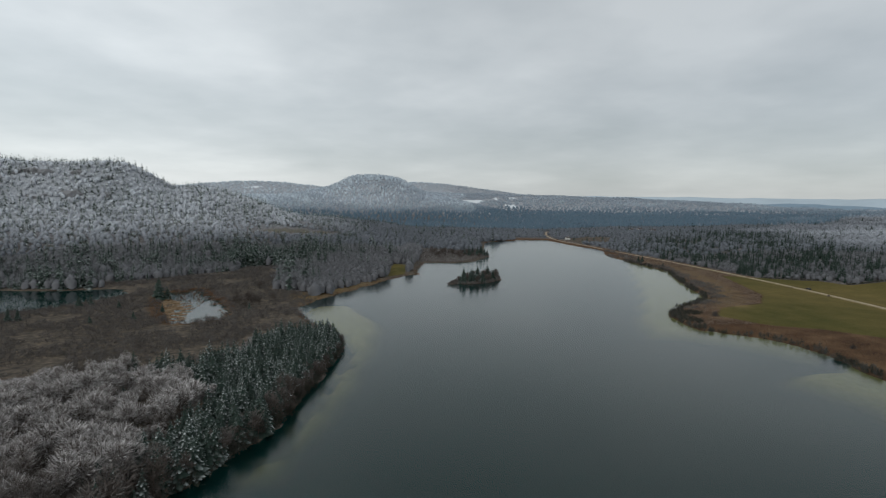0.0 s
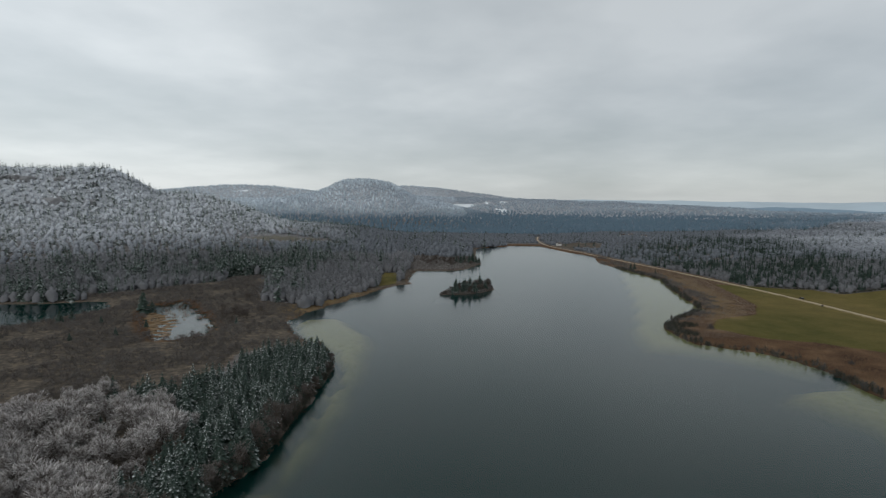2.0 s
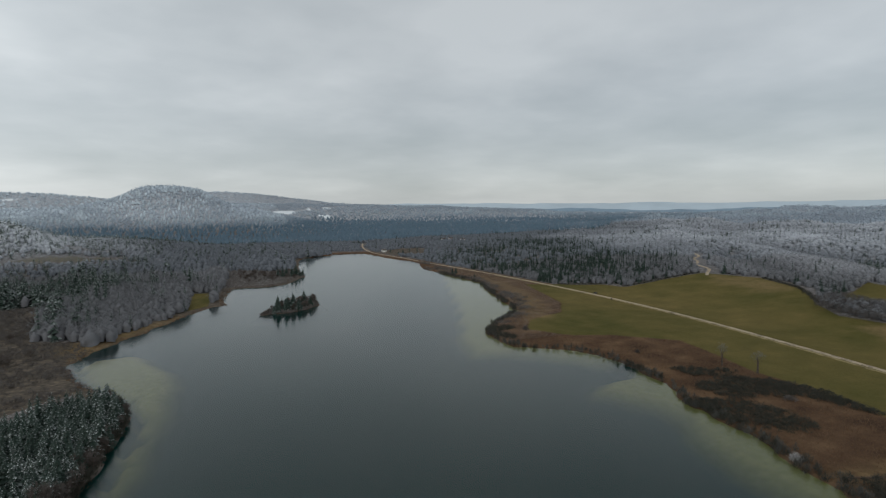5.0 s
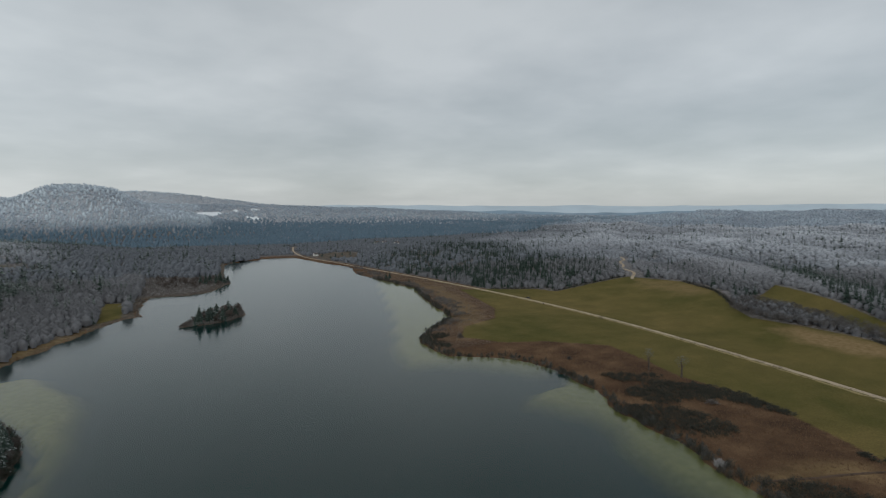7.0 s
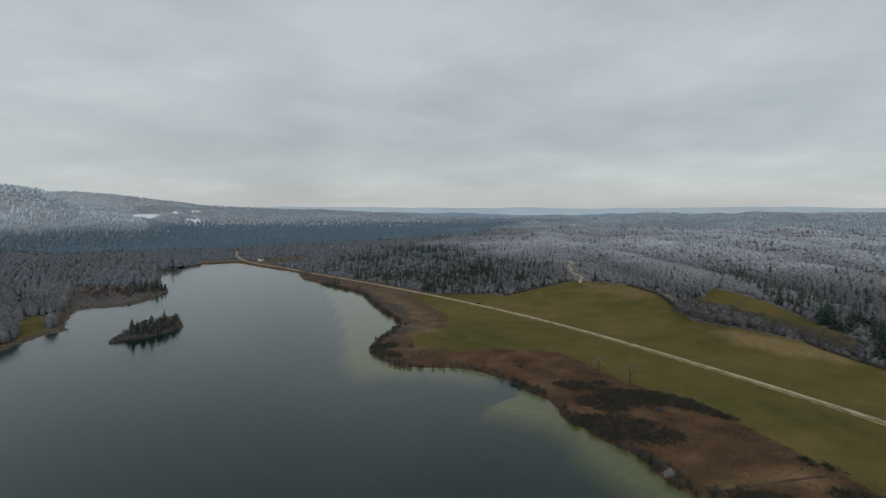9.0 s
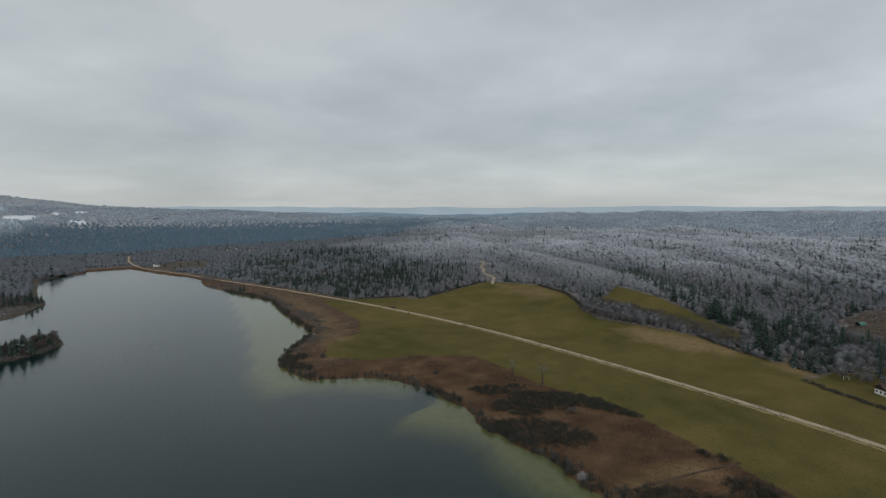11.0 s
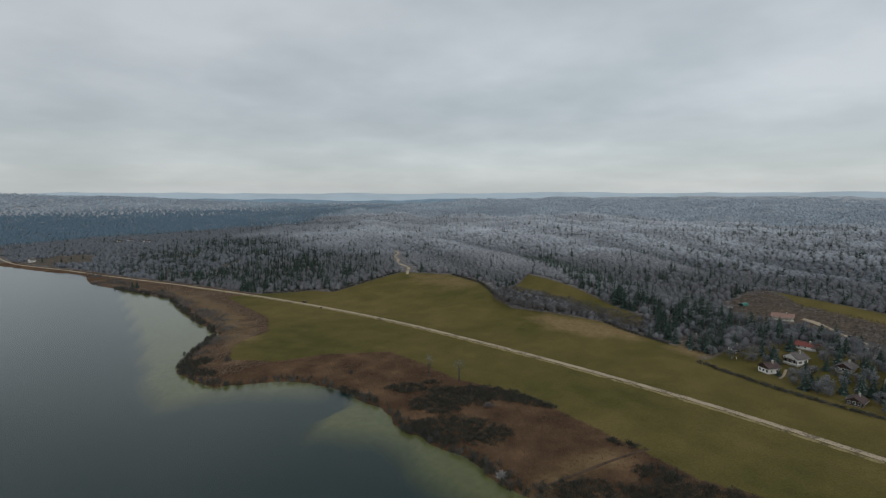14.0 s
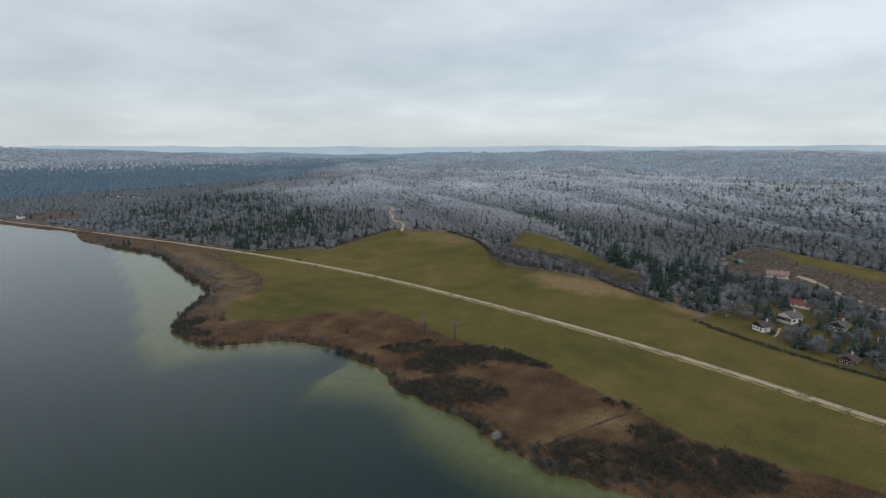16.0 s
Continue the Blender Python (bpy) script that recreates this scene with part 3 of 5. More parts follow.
def conifer(r, whorls, boughs, slim=0.2, twigs=True):
    """A spruce 1 high: whorls of drooping boughs round a stem; frost lies on the bough's outer part."""
    s = Shape()
    for k in range(whorls):
        u = k / whorls
        z0 = 0.10 + 0.88 * u
        reach = slim * (1 - u) ** 0.78 * r.uniform(0.8, 1.15) + 0.012
        count = max(4, int(boughs * (1 - 0.45 * u)))
        start = r.uniform(0, 6.28)
        for j in range(count):
            ang = start + j * 6.283 / count + r.uniform(-0.25, 0.25)
            z = z0 + r.uniform(-0.45, 0.45) / whorls
            rr = reach * r.uniform(0.7, 1.2)
            wide = (rr * (0.27 if boughs > 9 else 0.36) + 0.006) * r.uniform(0.8, 1.25)
            rime = r.uniform(0, 1) ** 1.6 * 1.6
            out, side = np.array([math.cos(ang), math.sin(ang), 0]), np.array([-math.sin(ang), math.cos(ang), 0])
            drop = rr * r.uniform(0.25, 0.6)
            root, tip = np.array([0, 0, z + 0.02]), out * rr + (0, 0, z - drop)
            mid = out * rr * 0.6 + np.array([0, 0, z - drop * 0.35])
            low = np.array([0, 0, -wide * 0.75])
            s.add([root, mid + side * wide + low, tip, mid - side * wide + low, mid], [[0, 1, 4], [1, 2, 4], [2, 3, 4], [3, 0, 4]] if twigs else [[0, 1, 2], [0, 2, 3]],
                  np.array([0.0, 0.08, 1.1, 0.08, 0.16]) * rime)
    s.add([(0.012, 0, 0.93), (-0.006, 0.01, 0.93), (-0.006, -0.01, 0.93), (0, 0, 1.0)], [[0, 1, 3], [1, 2, 3], [2, 0, 3]], 0.6)
    return s.done()


def dome(r, shape, across, z0, z1, weights, rings=3, sides=7, rough=0.2):
    """A lumpy crown, open below, for the mass of twigs that cannot be told apart."""
    v, w = [], []
    for k in range(rings):
        u = k / rings
        for j in range(sides):
            a = (j + 0.5 * (k % 2)) * 6.283 / sides
            q = across * math.sqrt(max(0.0, 1 - u ** 2.8)) * (0.85 if k == 0 else 1.0) * r.uniform(1 - rough, 1 + rough)
            v.append((math.cos(a) * q, math.sin(a) * q, z0 + (z1 - z0) * (u + r.uniform(-0.09, 0.09))))
            w.append(weights[0] + (weights[1] - weights[0]) * u)
    v.append((r.uniform(-0.05, 0.05), r.uniform(-0.05, 0.05), z1))
    w.append(weights[1])
    tris, j = [], np.arange(sides)
    for k in range(rings - 1):
        a, b, c, d = k * sides + j, k * sides + (j + 1) % sides, (k + 1) * sides + (j + 1) % sides, (k + 1) * sides + j
        tris += [np.stack([a, b, c], 1), np.stack([a, c, d], 1)]
    tris.append(np.stack([(rings - 1) * sides + j, (rings - 1) * sides + (j + 1) % sides, np.full(sides, rings * sides)], 1))
    shape.add(v, np.concatenate(tris), w)


def bare_tree(r, blades, wide, length, spread=0.32, low=0.22, limbs=7, rim=0.5, soft=0.4, base=0.5, fan=0.22):
    """A leafless broadleaf tree 1 high: limbs and a cloud of fine twigs that point out and up. Returns the limbs and the twigs."""
    wood, crown = Shape(), Shape()
    tube(wood, (0, 0, -0.02), (0.01, 0.01, 0.42), 0.02, 0.012)
    tube(wood, (0.01, 0.01, 0.42), (0, 0.02, 0.8), 0.012, 0.004, 4)
    for k in range(limbs):
        a = k * 2.4 + r.uniform(-0.4, 0.4)
        z = r.uniform(0.25, 0.5)
        reach = spread * r.uniform(0.5, 0.85)
        tube(wood, (0, 0, z), (math.cos(a) * reach, math.sin(a) * reach, z + r.uniform(0.18, 0.36)), 0.009, 0.002, 3)
    lumps = [(r.uniform(-0.7, 0.7) * spread, r.uniform(-0.7, 0.7) * spread, r.uniform(base, 0.82), r.uniform(0.26, 0.5)) for _ in range(17)]
    for k in range(blades):
        lx, ly, lz, size = lumps[k % 17]
        way = r.normal(size=3)
        way /= np.linalg.norm(way)
        rad = r.uniform(0.35, 1.0) ** 0.6
        p = np.array([lx, ly, lz]) + way * rad * size * np.array([spread, spread, (1 - low) * 0.30])
        if p[2] < low:
            continue
        turn = way * (0.8, 0.8, 0.5) + (0, 0, 0.55) + p * (1.0, 1.0, 0.0) + r.normal(size=3) * fan
        turn /= np.linalg.norm(turn)
        side = np.cross(turn, r.normal(size=3))
        side *= wide * r.uniform(0.6, 1.3) / max(np.linalg.norm(side), 1e-6)
        ln = length * r.uniform(0.6, 1.3)
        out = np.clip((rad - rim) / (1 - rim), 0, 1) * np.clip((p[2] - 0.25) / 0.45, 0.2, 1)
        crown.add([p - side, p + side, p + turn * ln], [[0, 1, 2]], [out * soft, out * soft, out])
    return wood.done(), crown.done()


def far_tree(r, kind):
    """A tree for the distance: a few facets with the right outline."""
    s = Shape()
    if kind == "conifer":
        for z0, z1, rad in ((0.08, 0.62, 0.19), (0.40, 1.0, 0.125)):
            ang = np.arange(5) * 1.2566 + r.uniform(0, 6)
            ring = np.stack([np.cos(ang) * rad * r.uniform(0.75, 1.2, 5), np.sin(ang) * rad * r.uniform(0.75, 1.2, 5), z0 + r.uniform(-0.05, 0.05, 5)], 1)
            k = np.arange(5)
            s.add(np.concatenate([ring, [(0, 0, z1)]]), np.stack([k, (k + 1) % 5, np.full(5, 5)], 1), [0.8] * 5 + [1.0])
    else:
        dome(r, s, 0.28, 0.10, 0.7, (0.3, 0.7), 1, 5, 0.3)
        for k in range(10):
            a, u = r.uniform(0, 6.283), r.uniform(0.0, 1.0)
            rad = 0.42 * math.sqrt(max(0.04, 1 - u ** 2.4)) * r.uniform(0.6, 1.05)
            p = np.array([math.cos(a) * rad, math.sin(a) * rad, 0.3 + 0.55 * u])
            tri = p + r.normal(size=(3, 3)) * (0.07, 0.07, 0.04) + np.array([[0, 0, -0.05], [0, 0, -0.05], [math.cos(a) * 0.06, math.sin(a) * 0.06, 0.16]])
            s.add(tri, [[0, 1, 2]], [0.6, 0.6, 0.6 + 0.4 * u])
    return s.done()


def wood_tree(r, blades, wide, length, core, rings=3, sides=6):
    """A broadleaf tree of the middle distance: an inner mass with thinner frost to paint its shade, inside a rounded
    cloud of fine twigs, whiter towards the top.
    """
    s = Shape()
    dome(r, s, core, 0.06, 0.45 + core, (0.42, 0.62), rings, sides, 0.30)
    heads = [(0.0, 0.0, 0.62, 0.36)] + [(math.cos(a) * 0.20, math.sin(a) * 0.20, r.uniform(0.42, 0.60), r.uniform(0.20, 0.28)) for a in np.arange(4) * 1.57 + r.uniform(0, 6)]
    for k in range(blades):
        hx, hy, hz, rad = heads[k % 5]
        way = r.normal(size=3)
        way /= np.linalg.norm(way)
        way[2] = abs(way[2]) if r.uniform() < 0.8 else way[2]
        p = np.array([hx, hy, hz]) + way * rad * r.uniform(0.55, 1.0)
        turn = way * (0.9, 0.9, 0.5) + np.array([0, 0, 0.55]) + r.normal(size=3) * 0.35
        turn /= np.linalg.norm(turn)
        side = np.cross(turn, r.normal(size=3))
        side *= wide * r.uniform(0.6, 1.3) / max(np.linalg.norm(side), 1e-6)
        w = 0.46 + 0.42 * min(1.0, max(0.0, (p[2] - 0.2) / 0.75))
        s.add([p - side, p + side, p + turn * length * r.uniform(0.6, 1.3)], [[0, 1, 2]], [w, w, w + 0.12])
    return s.done()


def joined(wood, crown):
    s = Shape()
    s.add(wood[0], wood[1], 0.0)
    s.add(*crown)
    return s.done()


def bush(r, blades, wide=0.03, length=0.3):
    """A leafless shrub 1 high and about 1.6 across: stems that fan out of the ground."""
    s = Shape()
    for _ in range(blades):
        a, lean = r.uniform(0, 6.283), r.uniform(0, 1.0)
        out = np.array([math.cos(a), math.sin(a), 0])
        p = out * lean * 0.65 * r.uniform(0.5, 1) + np.array([0, 0, r.uniform(0, 0.62) * (1 - 0.45 * lean * lean)])
        turn = out * lean * 0.7 + np.array([0, 0, 0.75]) + r.normal(size=3) * 0.3
        turn /= np.linalg.norm(turn)
        side = np.cross(turn, r.normal(size=3))
        side *= wide * r.uniform(0.6, 1.4) / max(np.linalg.norm(side), 1e-6)
        s.add([p - side, p + side, p + turn * length * r.uniform(0.7, 1.3)], [[0, 1, 2]], [0.3, 0.3, 0.8])
    return s.done()


def tuft(r, blades=7):
    """A tuft of dry reed 1 high."""
    s = Shape()
    for _ in range(blades):
        a = r.uniform(0, 6.283)
        p, side = np.array([r.normal() * 0.45, r.normal() * 0.45, -0.05]), np.array([math.cos(a), math.sin(a), 0]) * r.uniform(0.05, 0.12)
        s.add([p - side, p + side, p + (r.normal() * 0.25, r.normal() * 0.25, r.uniform(0.6, 1.1))], [[0, 1, 2]], [0, 0, 0.5])
    return s.done()


def planted(name, shapes, spots, tall, wide, frost, mat, label, category, parent=None):
    """One mesh with a plant at every spot; tall, wide and frost hold a value for each."""
    pick = rng.integers(0, len(shapes), len(spots))
    turn, tint = rng.uniform(0, 6.283, len(spots)), rng.uniform(0, 1, len(spots))
    vs, fs, fr, ti, base = [], [], [], [], 0
    for k, (v, f, w) in enumerate(shapes):
        idx = np.nonzero(pick == k)[0]
        if not len(idx):
            continue
        c, s = np.cos(turn[idx])[:, None], np.sin(turn[idx])[:, None]
        x = (v[None, :, 0] * c - v[None, :, 1] * s) * wide[idx][:, None] + spots[idx, 0][:, None]
        y = (v[None, :, 0] * s + v[None, :, 1] * c) * wide[idx][:, None] + spots[idx, 1][:, None]
        z = v[None, :, 2] * tall[idx][:, None] + spots[idx, 2][:, None]
        vs.append(np.stack([x, y, z], -1).reshape(-1, 3))
        fs.append((f[None] + (base + np.arange(len(idx)) * len(v))[:, None, None]).reshape(-1, 3))
        fr.append((w[None] * frost[idx][:, None]).ravel())
        ti.append(np.repeat(tint[idx], len(v)))
        base += len(idx) * len(v)
    me = mesh_of(name, np.concatenate(vs), np.concatenate(fs), [mat], frost=np.concatenate(fr), tint=np.concatenate(ti))
    return tagged(new(name, me), label, category, kind="stuff")


def scatter(x0, x1, y0, y1, step, jitter=0.42):
    gx, gy = np.meshgrid(np.arange(x0, x1, step), np.arange(y0, y1, step))
    x = gx.ravel() + rng.uniform(-jitter, jitter, gx.size) * step
    y = gy.ravel() + rng.uniform(-jitter, jitter, gx.size) * step
    return x, y


HEAD_SPRUCE = [(-66, 118), (-58, 131), (-51, 150), (-49, 175), (-48, 210), (-48, 250), (-58, 270), (-86, 248), (-84, 212), (-118, 206), (-121, 196),
               (-90, 186), (-78, 178), (-70, 156), (-76, 142), (-76, 128)]
SPRUCE_EAST = [(262, 700), (252, 590), (282, 480), (335, 440), (425, 470), (540, 860), (400, 900), (240, 780)]
SPRUCE_BAND = [(445, 245), (430, 198), (420, 160), (420, 134), (402, 114), (362, 112), (340, 118), (357, 136), (386, 172), (416, 222)]
SPRUCE_BELT = [(556, 366), (524, 280), (480, 206), (452, 192), (452, 246), (507, 330)]
SPRUCE_WEST = [(-240, 540), (-215, 612), (-150, 645), (-140, 575), (-186, 508)]
THICKET = [(384, 290), (369, 277), (366, 245), (374, 217), (376, 190), (366, 163), (386, 160), (404, 231), (403, 284)]


def wooded(x, y):
    """How wooded a place is, 0 or 1."""
    d = shore(x, y)
    v = x - np.interp(y, ROAD_Y, ROAD_X)
    east = v > 9 + 3 * rolled(x, y, 12.0, 1.0)
    west = (x < 130) & (d > np.where(x < -205, 2, 9) + 4 * rolled(x, y, 10.0, 2.0)) & (y > 320) & (away(x, y, ISLAND, True) > 12)
    north = (y > 1035) & (v < 0)
    ok = (east | west | north) & (d > 4)
    for patch in (*GRASS, MARSH, SCRUB_EAST, FAR_SCRUB):
        ok &= away(x, y, patch, True) > (4 if patch is MEADOW else 1.5)
    ok &= (x > 420) | (x < 300) | (away(x, y, LAWN, True) > 4) | (y > 125)
    ok &= away(x, y, ROAD) > 8
    ok &= away(x, y, WOOD_TRACK) > np.where(y - 0.9 * x < 60, 11, 6)
    ok &= away(x + 7, y - 2, HAMLET_LANE) > 13
    ok &= away(x + 20, y - 4, HAMLET_LANE) > 11
    for hx, hy, clear in HOUSE_PLOTS:
        ok &= (np.hypot(x - hx, y - hy) > clear) & (np.hypot(x - hx + clear, y - hy) > clear * 0.8)
    return ok & ~((x > -30) & (x < 75) & (y > 530) & (y < 735))


def seen_from_lake(x, y):
    """Whether treetops there rise over the land between them and the air above the lake's middle."""
    z = height(x, y) + 14
    ok = np.ones(len(x), bool)
    for u in (0.3, 0.42, 0.53, 0.62, 0.7, 0.77, 0.83, 0.88, 0.92, 0.95, 0.975):
        ok &= land(15 + (x - 15) * u, 30 + (y - 30) * u) + 5 < 96 + (z - 96) * u
    return ok


def spruce_share(x, y):
    """The share of conifers in the woods."""
    share = 0.045 + 0.42 * smooth(0.25, 0.7, rolled(x, y, 75.0, 11.0)) * (rolled(x, y, 17.0, 3.0) > 0.25)
    low = smooth(84, 18, land(x, y) + 13 * rolled(x, y, 120.0, 3.0) + 8 * rolled(x, y, 37.0, 5.0))
    share = np.where((y > 1050) & (np.hypot(x - 60, y - 160) > 1150), np.maximum(share, 0.92 * low), share)
    share = np.maximum(share, (0.46 + 0.30 * smooth(-0.3, 0.5, rolled(x, y, 40.0, 2.0))) * smooth(35, -55, away(x, y, SPRUCE_EAST, True) + 22 * rolled(x, y, 60.0, 7.0)))
    share = share + 0.07 * (x > 330) * smooth(330, 180, y) + 0.10 * (x > 330) * smooth(330, 180, y) * (rolled(x, y, 28.0, 8.0) > 0.3)
    share = np.where(away(x, y, SPRUCE_BELT, True) < 4, 0.62, share)
    share = np.where(away(x, y, SPRUCE_BAND, True) < 0, 0.68, share)
    share = np.where(away(x, y, SPRUCE_WEST, True) < 0, 0.85, share)
    share = np.where((x < -120) & (y > 380), np.maximum(share, np.where(land(x, y) < 30, 0.22, 0.42)), share)
    share = np.where((x < -205) & (away(x, y, BACK_LAKE, True) < 45), 0.5, share)
    return np.where(away(x, y, THICKET, True) < 3, 0.0, share)


def frost_at(x, y, z):
    """Rime grows with the height over the lake and lies in patches; the old spruce stands by the lake have little."""
    reach = np.hypot(x - 60, y - 160)
    east = 0.08 + 0.30 * smooth(13, 32, z) + 0.26 * smooth(430, 900, reach) + 0.08 * smooth(34, 60, z)
    west = 0.05 + 0.85 * smooth(10, 44, z) + 0.25 * smooth(30, 80, z)
    rim = away(x, y, [(-1500, 250), (-900, 520), (-505, 752)])
    west = west - 0.45 * np.exp(-((rim - 92) / 22) ** 2) * smooth(-0.5, 0.6, rolled(x, y, 45.0, 9.0))
    f = np.where(x < 100, west, east) + 0.05 * rolled(x, y, 38.0, 6.0) + 0.09 * rolled(x, y, 130.0, 2.0)
    u = 0.9 * x - 0.42 * y + 9 * rolled(x, y, 150.0, 5.0) + 34 * rolled(x, y, 260.0, 1.0) * smooth(340, 520, 0.9 * x - 0.42 * y)
    f = f + 0.11 * np.cos((u - 312) * 2 * math.pi / 118) * (x > 100) * smooth(240, 290, u) * smooth(1500, 900, u) * smooth(900, 500, y)
    f = f - 0.10 * (x > 100) * smooth(270, 120, y) - 0.04 * (x > 100)
    f = f - 0.55 * smooth(640, 1150, y) * smooth(62, 30, z)
    f = f - 0.18 * smooth(40, -30, away(x, y, SPRUCE_EAST, True))
    return np.clip(f * rng.uniform(0.84, 1.14, len(x)), 0.04, 1.4)


# which houses stand where, with the clear ground round each
HOUSE_PLOTS = [(340, 84, 13), (354, 75, 13), (373, 71, 12), (314, 46, 12), (475, 96, 17), (373, 130, 9), (365, 105, 8),
               (350, 52, 12), (343, 36, 9), (495, 130, 8), (502, 120, 8), (228, 982, 16), (374, 1069, 21), (392, 1074, 21), (394, 1010, 21)]


def reached(x, y):
    """The distance from the lake's middle."""
    return np.hypot(x - 60, y - 160)


def build_woods():
    r = np.random.default_rng(9)
    spruce_mid = [conifer(r, 8, 7, 0.24, False) for _ in range(5)]
    broad_mid = [wood_tree(r, 72, 0.0155, 0.125, 0.30, 2, 6) for _ in range(7)]
    spruce_low = [conifer(r, 5, 5, 0.24, False) for _ in range(5)]
    broad_low = [wood_tree(r, 19, 0.030, 0.15, 0.32, 2, 5) for _ in range(7)]
    spruce_far, broad_far = [far_tree(r, "conifer") for _ in range(4)], [far_tree(r, "broad") for _ in range(6)]

    def grow(name, x, y, shapes, tall, mat, label, category, girth, thin=1.0):
        z = height(x, y) - 0.2
        t = rng.uniform(*tall, len(x)) * (1 + 0.22 * rolled(x, y, 45.0, 2.0))
        # the groves on the western shore stand taller
        grown = np.where((x < 100) & (reached(x, y) < 900), smooth(20, 7, z) * smooth(-0.6, 0.5, rolled(x, y, 30.0, 4.0)), 0.0)
        across = t * (1 + 0.25 * grown)
        t = t * (1 + 0.95 * grown)
        if mat is NEEDLES:
            thin = np.where(x > 100, 0.75, 1.6)
            t = t * np.where(away(x, y, SPRUCE_BAND, True) < 6, 1.25, 1.0)
            across = t
        planted(name, shapes, np.stack([x, y, z], 1), t, across * girth * rng.uniform(0.85, 1.2, len(x)), frost_at(x, y, z) * thin + (0.25 * (x < 100) if mat is NEEDLES else 0.0), mat, label, category)

    # by the water and round the meadow
    x, y = scatter(-420, 640, -60, 760, 4.6)
    keep = wooded(x, y) & (np.hypot(x - 60, y - 160) < 560) & (y > -0.25 * x - 10)
    x, y = x[keep], y[keep]
    sp = rng.uniform(0, 1, len(x)) < spruce_share(x, y)
    grow("spruce_wood", x[sp], y[sp], spruce_mid, (6.5, 12.5), NEEDLES, "dark spruces dusted with frost in the lakeside woods", "spruce wood", 0.84)
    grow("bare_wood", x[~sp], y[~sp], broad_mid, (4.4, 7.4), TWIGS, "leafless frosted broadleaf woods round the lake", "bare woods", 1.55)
    # the middle distance
    x, y = scatter(0, 1350, -700, 1350, 6.5)
    x2, y2 = scatter(-900, 0, -700, 1350, 5.7)
    x, y = np.r_[x, x2], np.r_[y, y2]
    reach = np.hypot(x - 60, y - 160)
    keep = wooded(x, y) & (reach >= 560) & (reach < 1150) & (x > -0.95 * y - 250) & (y > -0.25 * x - 20)
    x, y = x[keep], y[keep]
    keep = seen_from_lake(x, y)
    x, y = x[keep], y[keep]
    sp = rng.uniform(0, 1, len(x)) < spruce_share(x, y)
    grow("spruce_forest", x[sp], y[sp], spruce_low, (7, 13), NEEDLES, "snow-dusted spruces on the slopes", "spruce forest", 1.05)
    grow("frosted_forest", x[~sp], y[~sp], broad_low, (4.6, 7.4), HAZED_TWIGS, "pale frosted broadleaf forest on the slopes", "frosted forest", np.where(x[~sp] < 0, 1.35, 1.8))
    # the far hills
    xs, ys = [], []
    for near, far, step in ((1150, 1800, 10.5), (1800, 2800, 17), (2800, 4450, 32)):
        x, y = scatter(-2000, 4700, -2400, 4700, step)
        reach = np.hypot(x - 60, y - 160)
        keep = (reach >= near) & (reach < far) & (x > -0.9 * y - 200) & (y > -0.16 * x - 20)
        keep &= np.minimum.reduce([away(x, y, s, True) for s in SNOW]) > 6
        keep &= (reach < 3300) | (x < 2100)
        xs.append(x[keep])
        ys.append(y[keep])
    x, y = np.concatenate(xs), np.concatenate(ys)
    keep = seen_from_lake(x, y)
    x, y = x[keep], y[keep]
    sp = rng.uniform(0, 1, len(x)) < spruce_share(x, y)
    grow_far = np.clip(np.hypot(x - 60, y - 160) / 1500, 1.0, 1.9)
    for mask, shapes, mat, name, label in ((sp, spruce_far, HAZED_NEEDLES, "distant_spruce_forest", "spruces on the far hills in painted blue haze"),
                                           (~sp, broad_far, FAR_HAZED_TWIGS, "distant_frosted_forest", "frosted forest on the far hills in painted grey-blue haze")):
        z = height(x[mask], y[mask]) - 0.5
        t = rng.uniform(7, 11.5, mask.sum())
        planted(name, shapes, np.stack([x[mask], y[mask], z], 1), t, t * grow_far[mask] * (2.3 if mat is HAZED_NEEDLES else 1.5) * rng.uniform(0.9, 1.2, mask.sum()),
                frost_at(x[mask], y[mask], z) * (0.7 if mat is HAZED_NEEDLES else 0.70), mat, label, "far forest")


def tree_kind(name, trunk, crown, mat, label, category, group, frost, bark=BARK):
    """A tree to copy: an Empty with its trunk and crown, 1 high, below the ground until it is placed."""
    top = tagged(new(name), label, category, group)
    part("trunk", mesh_of("trunk", trunk[0], trunk[1], [bark]), None, top, "bare grey-brown trunk")
    v, f, w = crown
    part("crown", mesh_of("crown", v, f, [mat], frost=w * frost, tint=np.full(len(v), 0.5)), None, top)
    return top


class Nursery:
    """Trees of one kind: the first one placed is the model itself, the others are copies."""

    def __init__(self, kinds):
        self.kinds, self.used = kinds, set()

    def plant(self, k, x, y, tall, girth=1.0, label=""):
        ob = self.kinds[k % len(self.kinds)]
        m = pose(x, y, float(height(np.array([x]), np.array([y]))[0]) - 0.15, 0, 0, rng.uniform(0, 360)) @ Matrix.Diagonal((tall * girth, tall * girth, tall, 1))
        if k % len(self.kinds) in self.used:
            ob = copy_thing(ob, m)
        else:
            self.used.add(k % len(self.kinds))
        ob.matrix_basis = m
        if label:
            ob["label"] = label
        return ob


def stem(r):
    s = Shape()
    tube(s, (0, 0, -0.02), (0.004, 0.003, 0.5), 0.016, 0.010, 6)
    tube(s, (0.004, 0.003, 0.5), (0, 0, 0.97), 0.010, 0.002, 5)
    return s.done()


